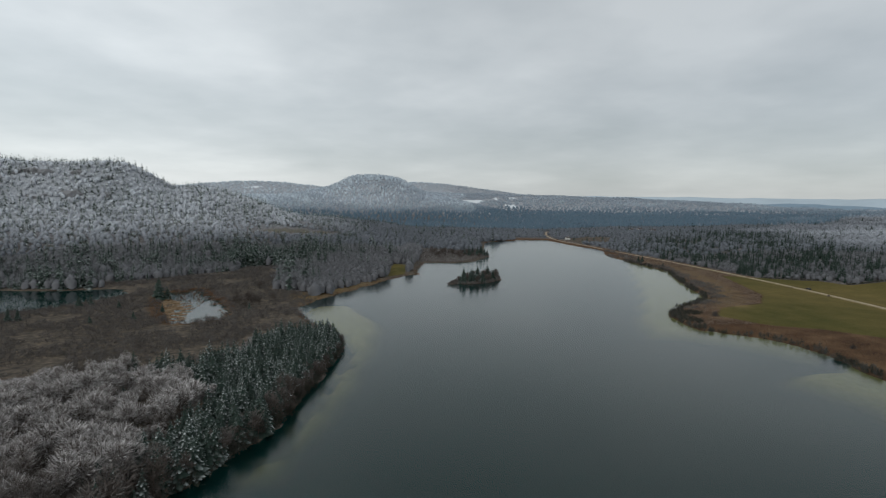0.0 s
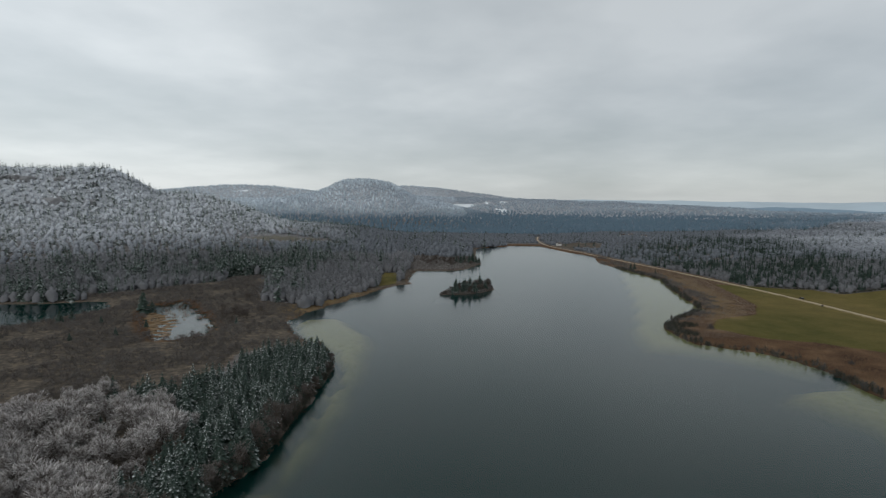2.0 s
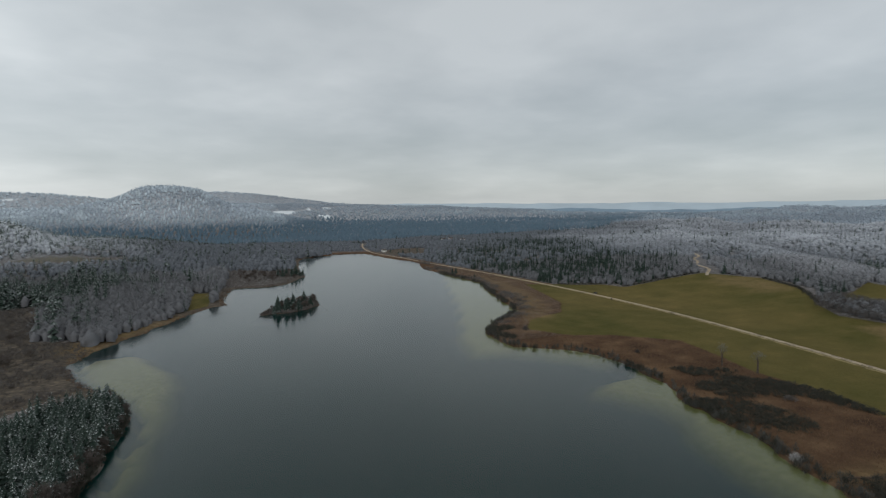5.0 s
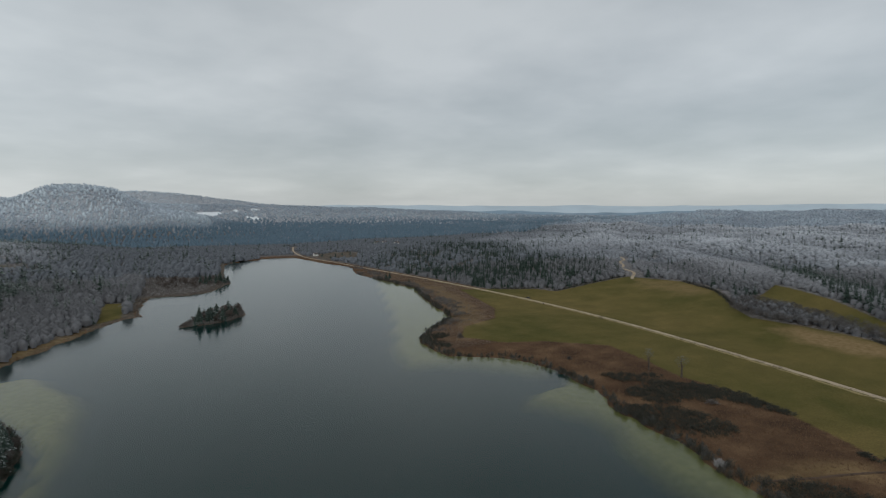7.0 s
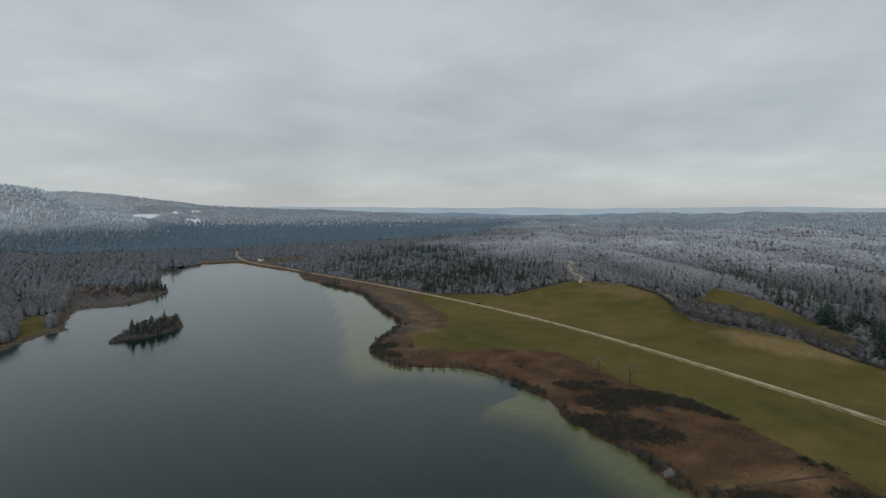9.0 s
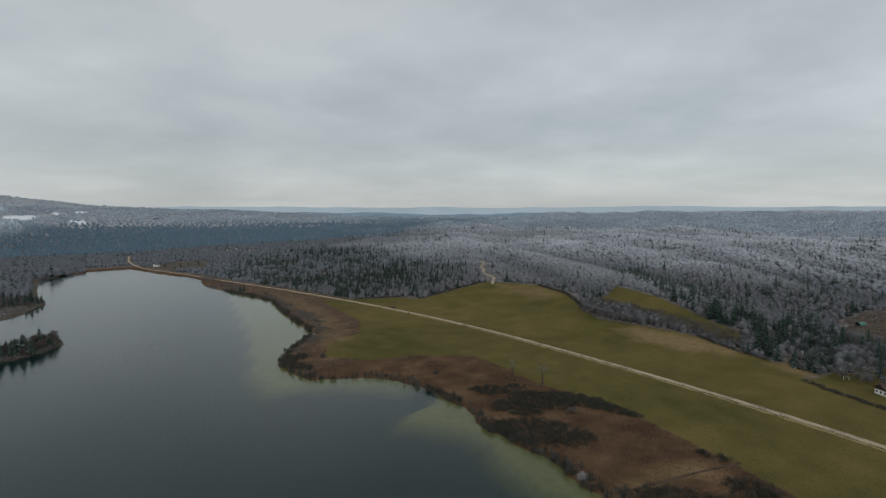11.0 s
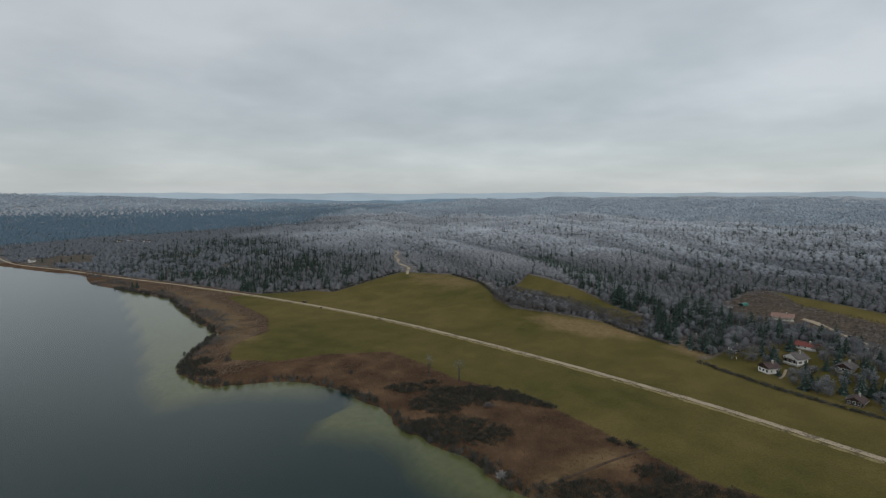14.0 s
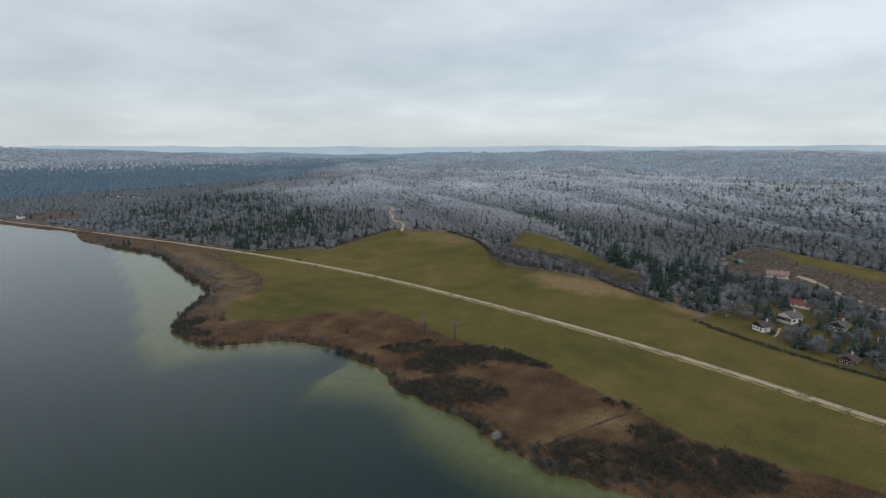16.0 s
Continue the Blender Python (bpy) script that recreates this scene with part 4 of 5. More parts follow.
def build_headland():
    r = np.random.default_rng(21)
    spruce = Nursery([tree_kind("spruce", stem(r), conifer(r, 12, 10, r.uniform(0.25, 0.30)), NEEDLES,
                                "dark green spruce with snow-dusted boughs on the headland", "spruce", "headland spruces", f)
                      for f in (0.24, 0.60, 0.12, 0.85, 0.40)])
    broad = []
    for f in (0.32, 0.52, 0.78, 1.05, 1.35):
        wood, crown = bare_tree(r, 2500, 0.0056, 0.095, 0.37, 0.10, 14, 0.55, 0.30, 0.32, 0.20)
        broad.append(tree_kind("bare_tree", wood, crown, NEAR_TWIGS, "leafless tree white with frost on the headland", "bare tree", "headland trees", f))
    broad = Nursery(broad)
    grey = []
    for f in (0.10, 0.22, 0.05):
        wood, crown = bare_tree(r, 750, 0.0085, 0.11, 0.34, 0.04, 8, 0.5, 0.4, 0.2)
        grey.append(tree_kind("grey_tree", wood, crown, NEAR_TWIGS, "leafless grey-brown tree with little frost", "bare tree", "grey trees", f))
    slim = []
    for f in (0.34, 0.26):
        wood, crown = bare_tree(r, 210, 0.0030, 0.10, 0.25, 0.30, 10)
        thick = Shape()
        tube(thick, (0, 0, -0.02), (0.01, 0, 0.5), 0.045, 0.028, 7)
        thick.add(wood[0], wood[1], 0)
        slim.append(tree_kind("slim_tree", thick.done(), crown, TWIGS, "slender bare tree at the meadow's edge", "bare tree", "meadow trees", f))
    garden = []
    for f in (0.24, 0.45, 0.14):
        wood, crown = bare_tree(r, 560, 0.0105, 0.13, 0.33, 0.03, 6, 0.1, 0.7, 0.18)
        garden.append(tree_kind("garden_tree", wood, crown, TWIGS, "leafless grey tree among the hamlet's houses", "bare tree", "hamlet trees", f))
    grey, slim, garden = Nursery(grey), Nursery(slim), Nursery(garden)
    x, y = scatter(-205, -40, 45, 275, 7.0)
    x2, y2 = scatter(-125, -40, 112, 275, 3.3)
    conifers = np.r_[np.zeros(len(x), bool), np.ones(len(x2), bool)]
    x3, y3 = scatter(-110, -40, 60, 185, 4.1)
    on_bank = (shore(x3, y3) < 17) & (away(x3, y3, HEAD_SPRUCE, True) > 1)
    x, y = np.r_[x, x2, x3[on_bank]], np.r_[y, y2, y3[on_bank]]
    extra = np.r_[np.zeros(len(conifers), bool), np.ones(on_bank.sum(), bool)]
    conifers = np.r_[conifers, np.zeros(on_bank.sum(), bool)]
    stand = away(x, y, HEAD_SPRUCE, True) < 2 * rolled(x, y, 9.0, 3.0)
    keep = ((away(x, y, HEADLAND, True) < 0) | extra) & (shore(x, y) > 1.2) & (conifers == stand) & (x > -0.83 * y - 10)
    x, y = x[keep], y[keep]
    order = np.argsort(np.hypot(x + 62, y - 180))
    x, y = x[order], y[order]
    near = 620
    bank = (shore(x, y) < 11) & (y < 172)
    in_spruce = (stand[keep][order] | (rng.uniform(0, 1, len(x)) < 0.05)) | (bank & (rng.uniform(0, 1, len(x)) < 0.4))
    single = (np.cumsum(in_spruce) <= 225) | ~in_spruce
    single &= np.arange(len(x)) < near
    for k in np.nonzero(single)[0]:
        if in_spruce[k]:
            spruce.plant(int(rng.choice([0, 2])) if bank[k] else int(rng.integers(0, 5)), x[k], y[k], rng.uniform(6, 12) if bank[k] else rng.uniform(8.0, 12.0) + 2 * (x[k] < -80), rng.uniform(0.85, 1.1))
        else:
            if bank[k]:
                grey.plant(int(rng.integers(0, 3)), x[k], y[k], rng.uniform(8, 14), 0.95, "leafless brown tree on the headland's bank")
            else:
                frosty = np.clip((y[k] - 72) / 60 + rng.uniform(-0.5, 0.5), 0, 0.99)
                broad.plant(int(frosty * 5), x[k], y[k], rng.uniform(8.5, 16) - 2.5 * (y[k] > 165), rng.uniform(0.8, 1.15))
    # the row along the waterline
    p = line_points(LEFT_SHORE[2:11], 2.5)
    for x1, y1 in p[p[:, 1] > 70]:
        x1, y1 = x1 - rng.uniform(1.0, 5.0), y1 + rng.uniform(-1, 1)
        if shore(np.array([x1]), np.array([y1]))[0] < 0.5:
            x1 -= 2.5
        if rng.uniform() < 0.3:
            spruce.plant(int(rng.choice([0, 2, 4])), x1, y1, rng.uniform(5, 10), 1.0)
        else:
            grey.plant(int(rng.integers(0, 3)), x1, y1, rng.uniform(6, 13) if y1 < 180 else rng.uniform(4, 8), 0.9, "leafless brown tree on the headland's bank")
    rest = ~single
    shapes_s = [conifer(r, 12, 10, 0.275) for _ in range(4)]
    shapes_b = [joined(*bare_tree(r, 1300, 0.005, 0.10, 0.40, 0.14, 6)) for _ in range(3)]
    for mask, shapes, mat, name, label, cat in ((rest & in_spruce, shapes_s, NEEDLES, "headland_spruce_wood", "snow-dusted spruces behind the headland", "spruce wood"),
                                                (rest & ~in_spruce, shapes_b, NEAR_TWIGS, "headland_bare_wood", "frosted leafless trees behind the headland", "bare woods")):
        if mask.sum():
            t = rng.uniform(8.5, 12.5, mask.sum()) + 3.5 * (mat is not NEEDLES)
            planted(name, shapes, np.stack([x[mask], y[mask], height(x[mask], y[mask]) - 0.15], 1), t, t, rng.uniform(0.4, 1.3, mask.sum()) * (0.5 if mat is NEEDLES else 0.9), mat, label, cat)
    return spruce, grey, slim, garden


def build_lone_trees(spruce, broad, slim, garden):
    """The island, the points of land, the meadow and the hamlet."""
    def add(kind, spots, tall, girth, name, label, group):
        for x, y, s in spots:
            ob = kind.plant(int(rng.choice([0, 2])), x, y, tall * s, girth * rng.uniform(0.9, 1.15), label)
            ob.name = name
            ob["group"] = group
    isle = []
    for _ in range(400):
        x, y = rng.uniform(4, 56), rng.uniform(444, 502)
        if away(np.array([x]), np.array([y]), ISLAND, True)[0] < -2.5 and all(math.hypot(x - a, y - b) > 4.2 for a, b, _ in isle):
            isle.append((x, y, rng.uniform(0.7, 1.15) * (0.65 if x + 0.6 * y < 290 else 1.0)))
    add(spruce, [p for k, p in enumerate(isle) if k % 5 in (0, 2)], 12.5, 1.15, "island_spruce", "dark spruce on the small lake island", "island spruces")
    add(broad, [p for k, p in enumerate(isle) if k % 5 in (1, 3, 4)], 8.5, 1.15, "island_tree", "leafless grey tree on the small lake island", "island trees")
    add(spruce, [(44, 684, 1), (49, 690, 1.15), (38, 690, 0.9), (53, 686, 0.8), (33, 680, 1.0), (28, 688, 0.8), (57, 690, 0.7)], 13, 1.1,
        "point_spruce", "dark spruce on the point of land", "spruces on the point")
    add(broad, [(rng.uniform(-18, 50), rng.uniform(640, 720), rng.uniform(0.6, 1)) for _ in range(34)], 8, 1.2, "point_tree", "bare grey tree on the point of land", "trees on the point")
    add(spruce, [(-195, 366, 1.45), (-191, 369, 1.25), (-198, 370, 1.1), (-234, 285, 0.7), (-231, 288, 0.6), (-200, 328, 0.45), (-226, 330, 0.7), (-222, 335, 0.6),
                 (-158, 321, 0.45), (-150, 318, 0.4), (-170, 322, 0.45), (-175, 300, 0.4), (-190, 285, 0.4), (-120, 330, 0.4)], 12, 1.15,
        "marsh_spruce", "small dark spruce standing in the brown marsh", "marsh spruces")
    add(broad, [(rng.normal() * 7 - 128, rng.normal() * 10 + 352, rng.uniform(0.5, 1)) for _ in range(16)] + [(rng.uniform(-150, -96), rng.uniform(395, 470), rng.uniform(0.4, 0.8)) for _ in range(26)],
        7.5, 1.2, "marsh_tree", "leafless grey-brown tree in the western marsh", "marsh trees")
    add(spruce, [(234, 640, 0.9), (237, 636, 1.0), (243, 590, 0.6), (240, 925, 0.7), (252, 940, 0.8), (266, 946, 0.7), (248, 905, 0.6), (236, 968, 0.8), (276, 930, 0.9)], 9, 1.1, "bank_spruce", "dark spruce on the far bank beside the road", "bank spruces")
    add(slim, [(221, 219, 1.0), (226, 203, 0.95)], 13, 0.85, "meadow_tree", "slender bare tree at the meadow's edge", "meadow trees")
    # the hamlet: gardens full of trees between the houses
    spots = []
    for _ in range(6000):
        x, y = rng.uniform(292, 412), rng.uniform(2, 132)
        front = x - (286 + 0.42 * y)
        open_lawn = 312 < x < 352 and 80 < y < 116
        if (front < 14 and not (y < 72 and front > 5)) or (open_lawn and x < 350) or any(math.hypot(x - hx, y - hy) < gap * 0.56 for hx, hy, gap in HOUSE_PLOTS):
            continue
        if any(math.hypot(x - hx + 8, y - hy - 1) < 6.5 or math.hypot(x - hx + 15, y - hy - 2) < 4.5 for hx, hy, gap in HOUSE_PLOTS[:4]) or math.hypot(x - 338, y - 77) < 8:
            continue
        if away(np.array([x]), np.array([y]), HAMLET_LANE)[0] < 5 or away(np.array([x + 11]), np.array([y - 2]), HAMLET_LANE)[0] < 9 or any(math.hypot(x - a, y - b) < 4.0 for a, b, _ in spots):
            continue
        spots.append((x, y, rng.uniform(0.55, 1.0)))
        if len(spots) >= 262:
            break
    add(spruce, [p for k, p in enumerate(spots) if k % 3 == 0] + [(385, 86, 1.3), (391, 66, 1.1), (336, 79, 0.45)], 11, 1.15, "garden_spruce",
        "dark spruce among the hamlet's houses", "hamlet spruces")
    add(garden, [p for k, p in enumerate(spots) if k % 3], 9.0, 1.05, "garden_tree", "leafless grey tree among the hamlet's houses", "hamlet trees")


# willow beds in the eastern marsh: centre, half length, half width, bearing of the length
THICKETS = [(202, 217, 10, 6, 125), (215, 212, 5, 3, 120), (193, 192, 12, 8, 100), (209, 190, 17, 11, 110), (222, 178, 18, 8, 105),
            (225, 157, 12, 5, 105), (181, 168, 20, 12, 115), (172, 100, 21, 10, 110), (196, 94, 8, 6, 120), (187, 76, 20, 12, 105), (192, 62, 8, 8, 100),
            (210, 111, 8, 2.5, 100), (150, 336, 10, 6, 60), (160, 338, 7, 5, 60), (150, 318, 10, 4, 100), (172, 178, 12, 4, 75)]
BANK_SCRUB = [(222, 505, 7, 14), (236, 545, 6, 16), (230, 600, 6, 18), (226, 650, 6, 20), (222, 705, 6, 18), (240, 770, 6, 22), (226, 470, 6, 12),
              (218, 430, 7, 10), (208, 400, 7, 7), (230, 520, 10, 14), (240, 580, 8, 22), (238, 690, 8, 30), (184, 376, 14, 9), (164, 356, 9, 6), (222, 455, 9, 18), (205, 415, 8, 10)]


def build_scrub():
    r = np.random.default_rng(33)
    shapes, small = [bush(r, 75, 0.030, 0.32) for _ in range(5)], [bush(r, 48, 0.030, 0.30) for _ in range(5)]
    reeds = [tuft(r) for _ in range(5)]

    def put(name, x, y, tall, girth, kinds, mat, label, category, frost=(0.0, 0.25)):
        t = rng.uniform(*tall, len(x))
        planted(name, kinds, np.stack([x, y, np.maximum(height(x, y), -0.1) - 0.05], 1), t, t * girth, rng.uniform(*frost, len(x)), mat, label, category)

    def clumps(spots, thick, edge):
        xs, ys = [], []
        for cx, cy, rx, ry, turn in spots:
            n = int(rx * ry * thick)
            a, q = rng.uniform(0, 6.283, n), np.sqrt(rng.uniform(0, 1, n)) * (1 + edge * rng.normal(size=n))
            c, s = math.cos(radians(turn)), math.sin(radians(turn))
            u, w = np.cos(a) * q * rx, np.sin(a) * q * ry
            xs.append(cx + u * c - w * s)
            ys.append(cy + u * s + w * c)
        x, y = np.concatenate(xs), np.concatenate(ys)
        ok = (shore(x, y) > 1.0) & (away(x, y, MEADOW, True) > -1.5)
        return x[ok], y[ok]

    x, y = clumps(THICKETS, 2.2, 0.10)
    put("thicket", x, y, (1.4, 2.3), 1.15, small, THICKET_TWIGS, "dark leafless willow thickets in the brown marsh", "thicket", (0.0, 0.08))
    x, y = clumps([(*b, 0) for b in BANK_SCRUB], 1.2, 0.35)
    put("bank_scrub", x, y, (0.8, 2.4), 1.2, small, SHRUBS, "grey-brown brush along the far bank", "bank scrub")
    # low alders along the eastern waterline
    p = np.repeat(line_points(RIGHT_SHORE[5:-2], 1.7), 3, 0)
    x, y = p[:, 0] + rng.normal(size=len(p)) * 1.8 + 1.8, p[:, 1] + rng.normal(size=len(p)) * 1.8
    ok = (rng.uniform(0, 1, len(x)) < 0.35 + 0.7 * (rolled(x, y, 14.0, 4.0) > -0.1)) & (shore(x, y) > -0.8)
    put("shore_scrub", x[ok], y[ok], (1.8, 4.6), 0.6, shapes, THICKET_TWIGS, "dark low alders along the waterline", "shore scrub")
    # brush under the headland's trees
    p = np.repeat(line_points(LEFT_SHORE[2:11], 1.2), 3, 0)
    x, y = p[:, 0] - np.abs(rng.normal(size=len(p))) * 3.5 - 0.5, p[:, 1] + rng.normal(size=len(p)) * 2
    ok = shore(x, y) > 0.2
    put("headland_brush", x[ok], y[ok], (1.8, 4.5), 1.0, shapes, THICKET_TWIGS, "dark leafless brush under the headland's trees", "brush", (0.0, 0.1))
    # hedges by the meadow and the hamlet
    xs = []
    for line in ([(331, 116), (316, 87), (307, 62), (299, 33), (290, -30)], [(357, 140), (367, 172), (378, 192)], [(339, 446), (378, 440), (418, 431)],
                 [(431, 372), (415, 322), (386, 290)], [(300, 502), (333, 472)]):
        xs.append(line_points(line, 0.42))
    p = np.concatenate(xs) + rng.normal(size=(len(np.concatenate(xs)), 2)) * 0.9
    put("hedge", p[:, 0], p[:, 1], (1.3, 2.4), 1.15, small, THICKET_TWIGS, "dark leafless hedge along the meadow's edge", "hedge")
    # the rounded grove between the meadow and the pocket field
    x, y = scatter(355, 410, 150, 300, 3.0)
    ok = away(x, y, THICKET, True) < 1
    t = rng.uniform(4.5, 7.5, ok.sum())
    groves = [bare_tree(r, 110, 0.012, 0.16, 0.36, 0.02, 3, 0.2, 0.6)[1] for _ in range(4)]
    planted("grove", groves, np.stack([x[ok], y[ok], height(x[ok], y[ok]) - 0.1], 1), t, t * 0.9, rng.uniform(0.0, 0.12, ok.sum()), SHRUBS,
            "dense grey-brown grove of low bare trees in the meadow", "grove")
    # bushes round the island
    p = np.repeat(line_points(ISLAND + ISLAND[:1], 1.2), 2, 0)
    mid_x, mid_y = 30.0, 472.0
    u = rng.uniform(0.06, 0.24, len(p))
    x, y = p[:, 0] + (mid_x - p[:, 0]) * u, p[:, 1] + (mid_y - p[:, 1]) * u
    put("island_scrub", x, y, (1.4, 3.8), 0.7, shapes, SHRUBS, "dark brush round the small island", "island scrub")
    # brown scrub in the western marsh
    x, y = scatter(-420, -60, 120, 560, 2.5)
    ok = (away(x, y, MARSH, True) < -2) & (shore(x, y) > 1) & (x > -0.83 * y - 12) & (rolled(x, y, 22.0, 8.0) + rng.uniform(-0.4, 0.4, len(x)) > -0.40)
    put("marsh_scrub", x[ok], y[ok], (1.0, 3.4), 1.25, small, SHRUBS, "grey-brown leafless scrub over the western marsh", "marsh scrub", (0.0, 0.15))
    x, y = scatter(380, 560, 0, 150, 2.0)
    ok = (away(x, y, SCRUB_EAST, True) < 0) & (away(x, y, HAMLET_LANE) > 3) & (np.hypot(x - 475, y - 96) > 14)
    put("field_scrub", x[ok], y[ok], (0.5, 1.4), 1.2, small, THICKET_TWIGS, "low dark scrub below the long house", "field scrub")
    x, y = scatter(-30, 75, 535, 735, 3.2)
    ok = shore(x, y) > 2
    put("point_scrub", x[ok], y[ok], (1.2, 3.2), 1.1, small, SHRUBS, "brown scrub on the point of land", "point scrub")
    # dry reeds
    x, y = scatter(135, 300, 20, 700, 1.6)
    v = x - np.interp(y, ROAD_Y, ROAD_X)
    ok = (v < -6) & (shore(x, y) > 0.3) & (away(x, y, MEADOW, True) > 1) & (away(x, y, MARSH_TRACK) > 2)
    put("reed_bed", x[ok & (y < 305)], y[ok & (y < 305)], (0.5, 1.2), 1.0, reeds, REEDS, "rust-brown dry reeds between the meadow and the lake", "reeds", (0.0, 0.5))
    ok &= y >= 305
    put("pale_reed_bed", x[ok], y[ok], (0.5, 1.0), 1.5, reeds, FADED_REED, "faded tan reeds between the road and the lake", "reeds", (0.6, 1.3))
    x, y = scatter(-260, -20, 290, 620, 2.4)
    d = shore(x, y)
    ok = ((d > 0.3) & (d < 5) & (x > -110)) | ((away(x, y, POND, True) < 9) & (d > 0.1)) | ((away(x, y, POND, True) < 6) & (rolled(x, y, 3.4, 9.0) > -0.1) & (x + 0.25 * y < -72))
    put("west_reed_bed", x[ok], y[ok], (0.7, 1.5), 1.2, reeds, REEDS, "tawny dry reeds on the western shore", "reeds", (0.0, 0.4))



def build_reed_mats():
    """Low rafts of dead reed in the western half of the pond."""
    s = Shape()
    r = np.random.default_rng(52)
    for _ in range(420):
        x, y = r.uniform(-194, -148), r.uniform(280, 370)
        if away(np.array([x]), np.array([y]), MAT_BED, True)[0] > r.uniform(-3, 2):
            continue
        size, turn, n = r.uniform(0.9, 2.4), r.uniform(-0.4, 0.4) + 0.5, 9
        a = np.arange(n) * 6.283 / n
        q = size * r.uniform(0.6, 1.25, n)
        u, w = np.cos(a) * q * 1.7, np.sin(a) * q * 0.6
        c, d = math.cos(turn), math.sin(turn)
        ring = np.stack([x + u * c - w * d, y + u * d + w * c, np.full(n, -0.05)], 1)
        top = np.stack([x + (u * c - w * d) * 0.7, y + (u * d + w * c) * 0.7, r.uniform(0.15, 0.5, n)], 1)
        k, m = np.arange(n), (np.arange(n) + 1) % n
        tris = np.concatenate([np.stack([k, m, m + n], 1), np.stack([k, m + n, k + n], 1), np.stack([k + n, m + n, np.full(n, 2 * n)], 1)])
        s.add(np.concatenate([ring, top, [(x, y, 0.4)]]), tris, r.uniform(0.0, 0.25))
    v, f, w = s.done()
    tagged(new("reed_mat", mesh_of("reed_mat", v, f, [DEAD_REED], frost=w, tint=np.repeat(r.uniform(0, 1, len(v) // 19), 19))),
           "tawny rafts of dead reed floating in the pond", "reeds", kind="stuff")


def lone_bush(name, x, y, tall, girth, frost, label, seed):
    r = np.random.default_rng(seed)
    v, f, w = bush(r, 420, 0.02, 0.26)
    top = tagged(new(name), label, "bush", "lone bushes")
    top.matrix_basis = pose(x, y, float(height(np.array([x]), np.array([y]))[0]) - 0.05)
    part("stems", mesh_of("stems", v * (tall * girth, tall * girth, tall), f, [SHRUBS], frost=w * frost, tint=np.full(len(v), 0.4)), None, top)


spruces, greys, slims, gardens = build_headland()
build_lone_trees(spruces, greys, slims, gardens)
build_woods()
build_scrub()
build_reed_mats()
lone_bush("round_bush", 199, 255, 3.0, 0.8, 0.0, "dark conical bush standing alone in the brown reeds", 1)
lone_bush("shore_bush", 168, 326, 4.2, 0.9, 0.0, "dark round leafless bush by the grassy spit", 2)
lone_bush("frosted_bush", 162, 135, 4.0, 0.9, 1.0, "pale frosted willow at the water's edge", 3)
lone_bush("meadow_bush", 292, 402, 1.9, 0.9, 0.0, "small dark bush in the meadow beside the road", 5)
lone_bush("marsh_bush", 207, 172, 2.8, 1.6, 0.05, "dark rounded willow bush in the brown marsh", 4)


# ---------------------------------------------------------------- houses and small things
def box(bm, size, at, taper=1.0):
    """A block with its centre at at; taper narrows the top."""
    sx, sy, sz = [v / 2 for v in size]
    vs = []
    for z, k in ((-sz, 1.0), (sz, taper)):
        vs += [bm.verts.new((at[0] + x * sx * k, at[1] + y * sy * k, at[2] + z)) for x, y in ((-1, -1), (1, -1), (1, 1), (-1, 1))]
    for f in ((3, 2, 1, 0), (4, 5, 6, 7), (0, 1, 5, 4), (1, 2, 6, 5), (2, 3, 7, 6), (3, 0, 4, 7)):
        bm.faces.new([vs[i] for i in f])
    return bm


def block(size, at, taper=1.0):
    return box(bmesh.new(), size, at, taper)


def prism(outline, x0, x1):
    """A solid between x0 and x1 with the outline given in y and z."""
    bm = bmesh.new()
    a = [bm.verts.new((x0, y, z)) for y, z in outline]
    b = [bm.verts.new((x1, y, z)) for y, z in outline]
    bm.faces.new(a[::-1])
    bm.faces.new(b)
    for k in range(len(a)):
        n = (k + 1) % len(a)
        bm.faces.new((a[k], a[n], b[n], b[k]))
    bmesh.ops.recalc_face_normals(bm, faces=bm.faces[:])
    return bm


def ground_z(x, y):
    return float(height(np.array([x], float), np.array([y], float))[0])


def house_window(top, at, turned, wide=1.1, tall=1.2, shutters=None):
    """A window in a long wall (turned) or a gable: frame, pane, sill and, where there are any, shutters."""
    x, y, z = at

    def size(a, b, c):
        return (b, a, c) if not turned else (a, b, c)

    w = part("window", block(size(wide, 0.10, tall), at), WHITE_PAINT, top)
    part("pane", block(size(wide - 0.2, 0.16, tall - 0.2), at), GLASS, w, "dark glass pane")
    part("sill", block(size(wide + 0.2, 0.28, 0.08), (x, y, z - tall / 2 - 0.04)), STONE, w)
    if shutters:
        for k in (-1, 1):
            off = k * (wide / 2 + 0.3)
            part("shutter", block(size(0.55, 0.07, tall), (x + off, y, z) if turned else (x, y + off, z)), shutters, w)


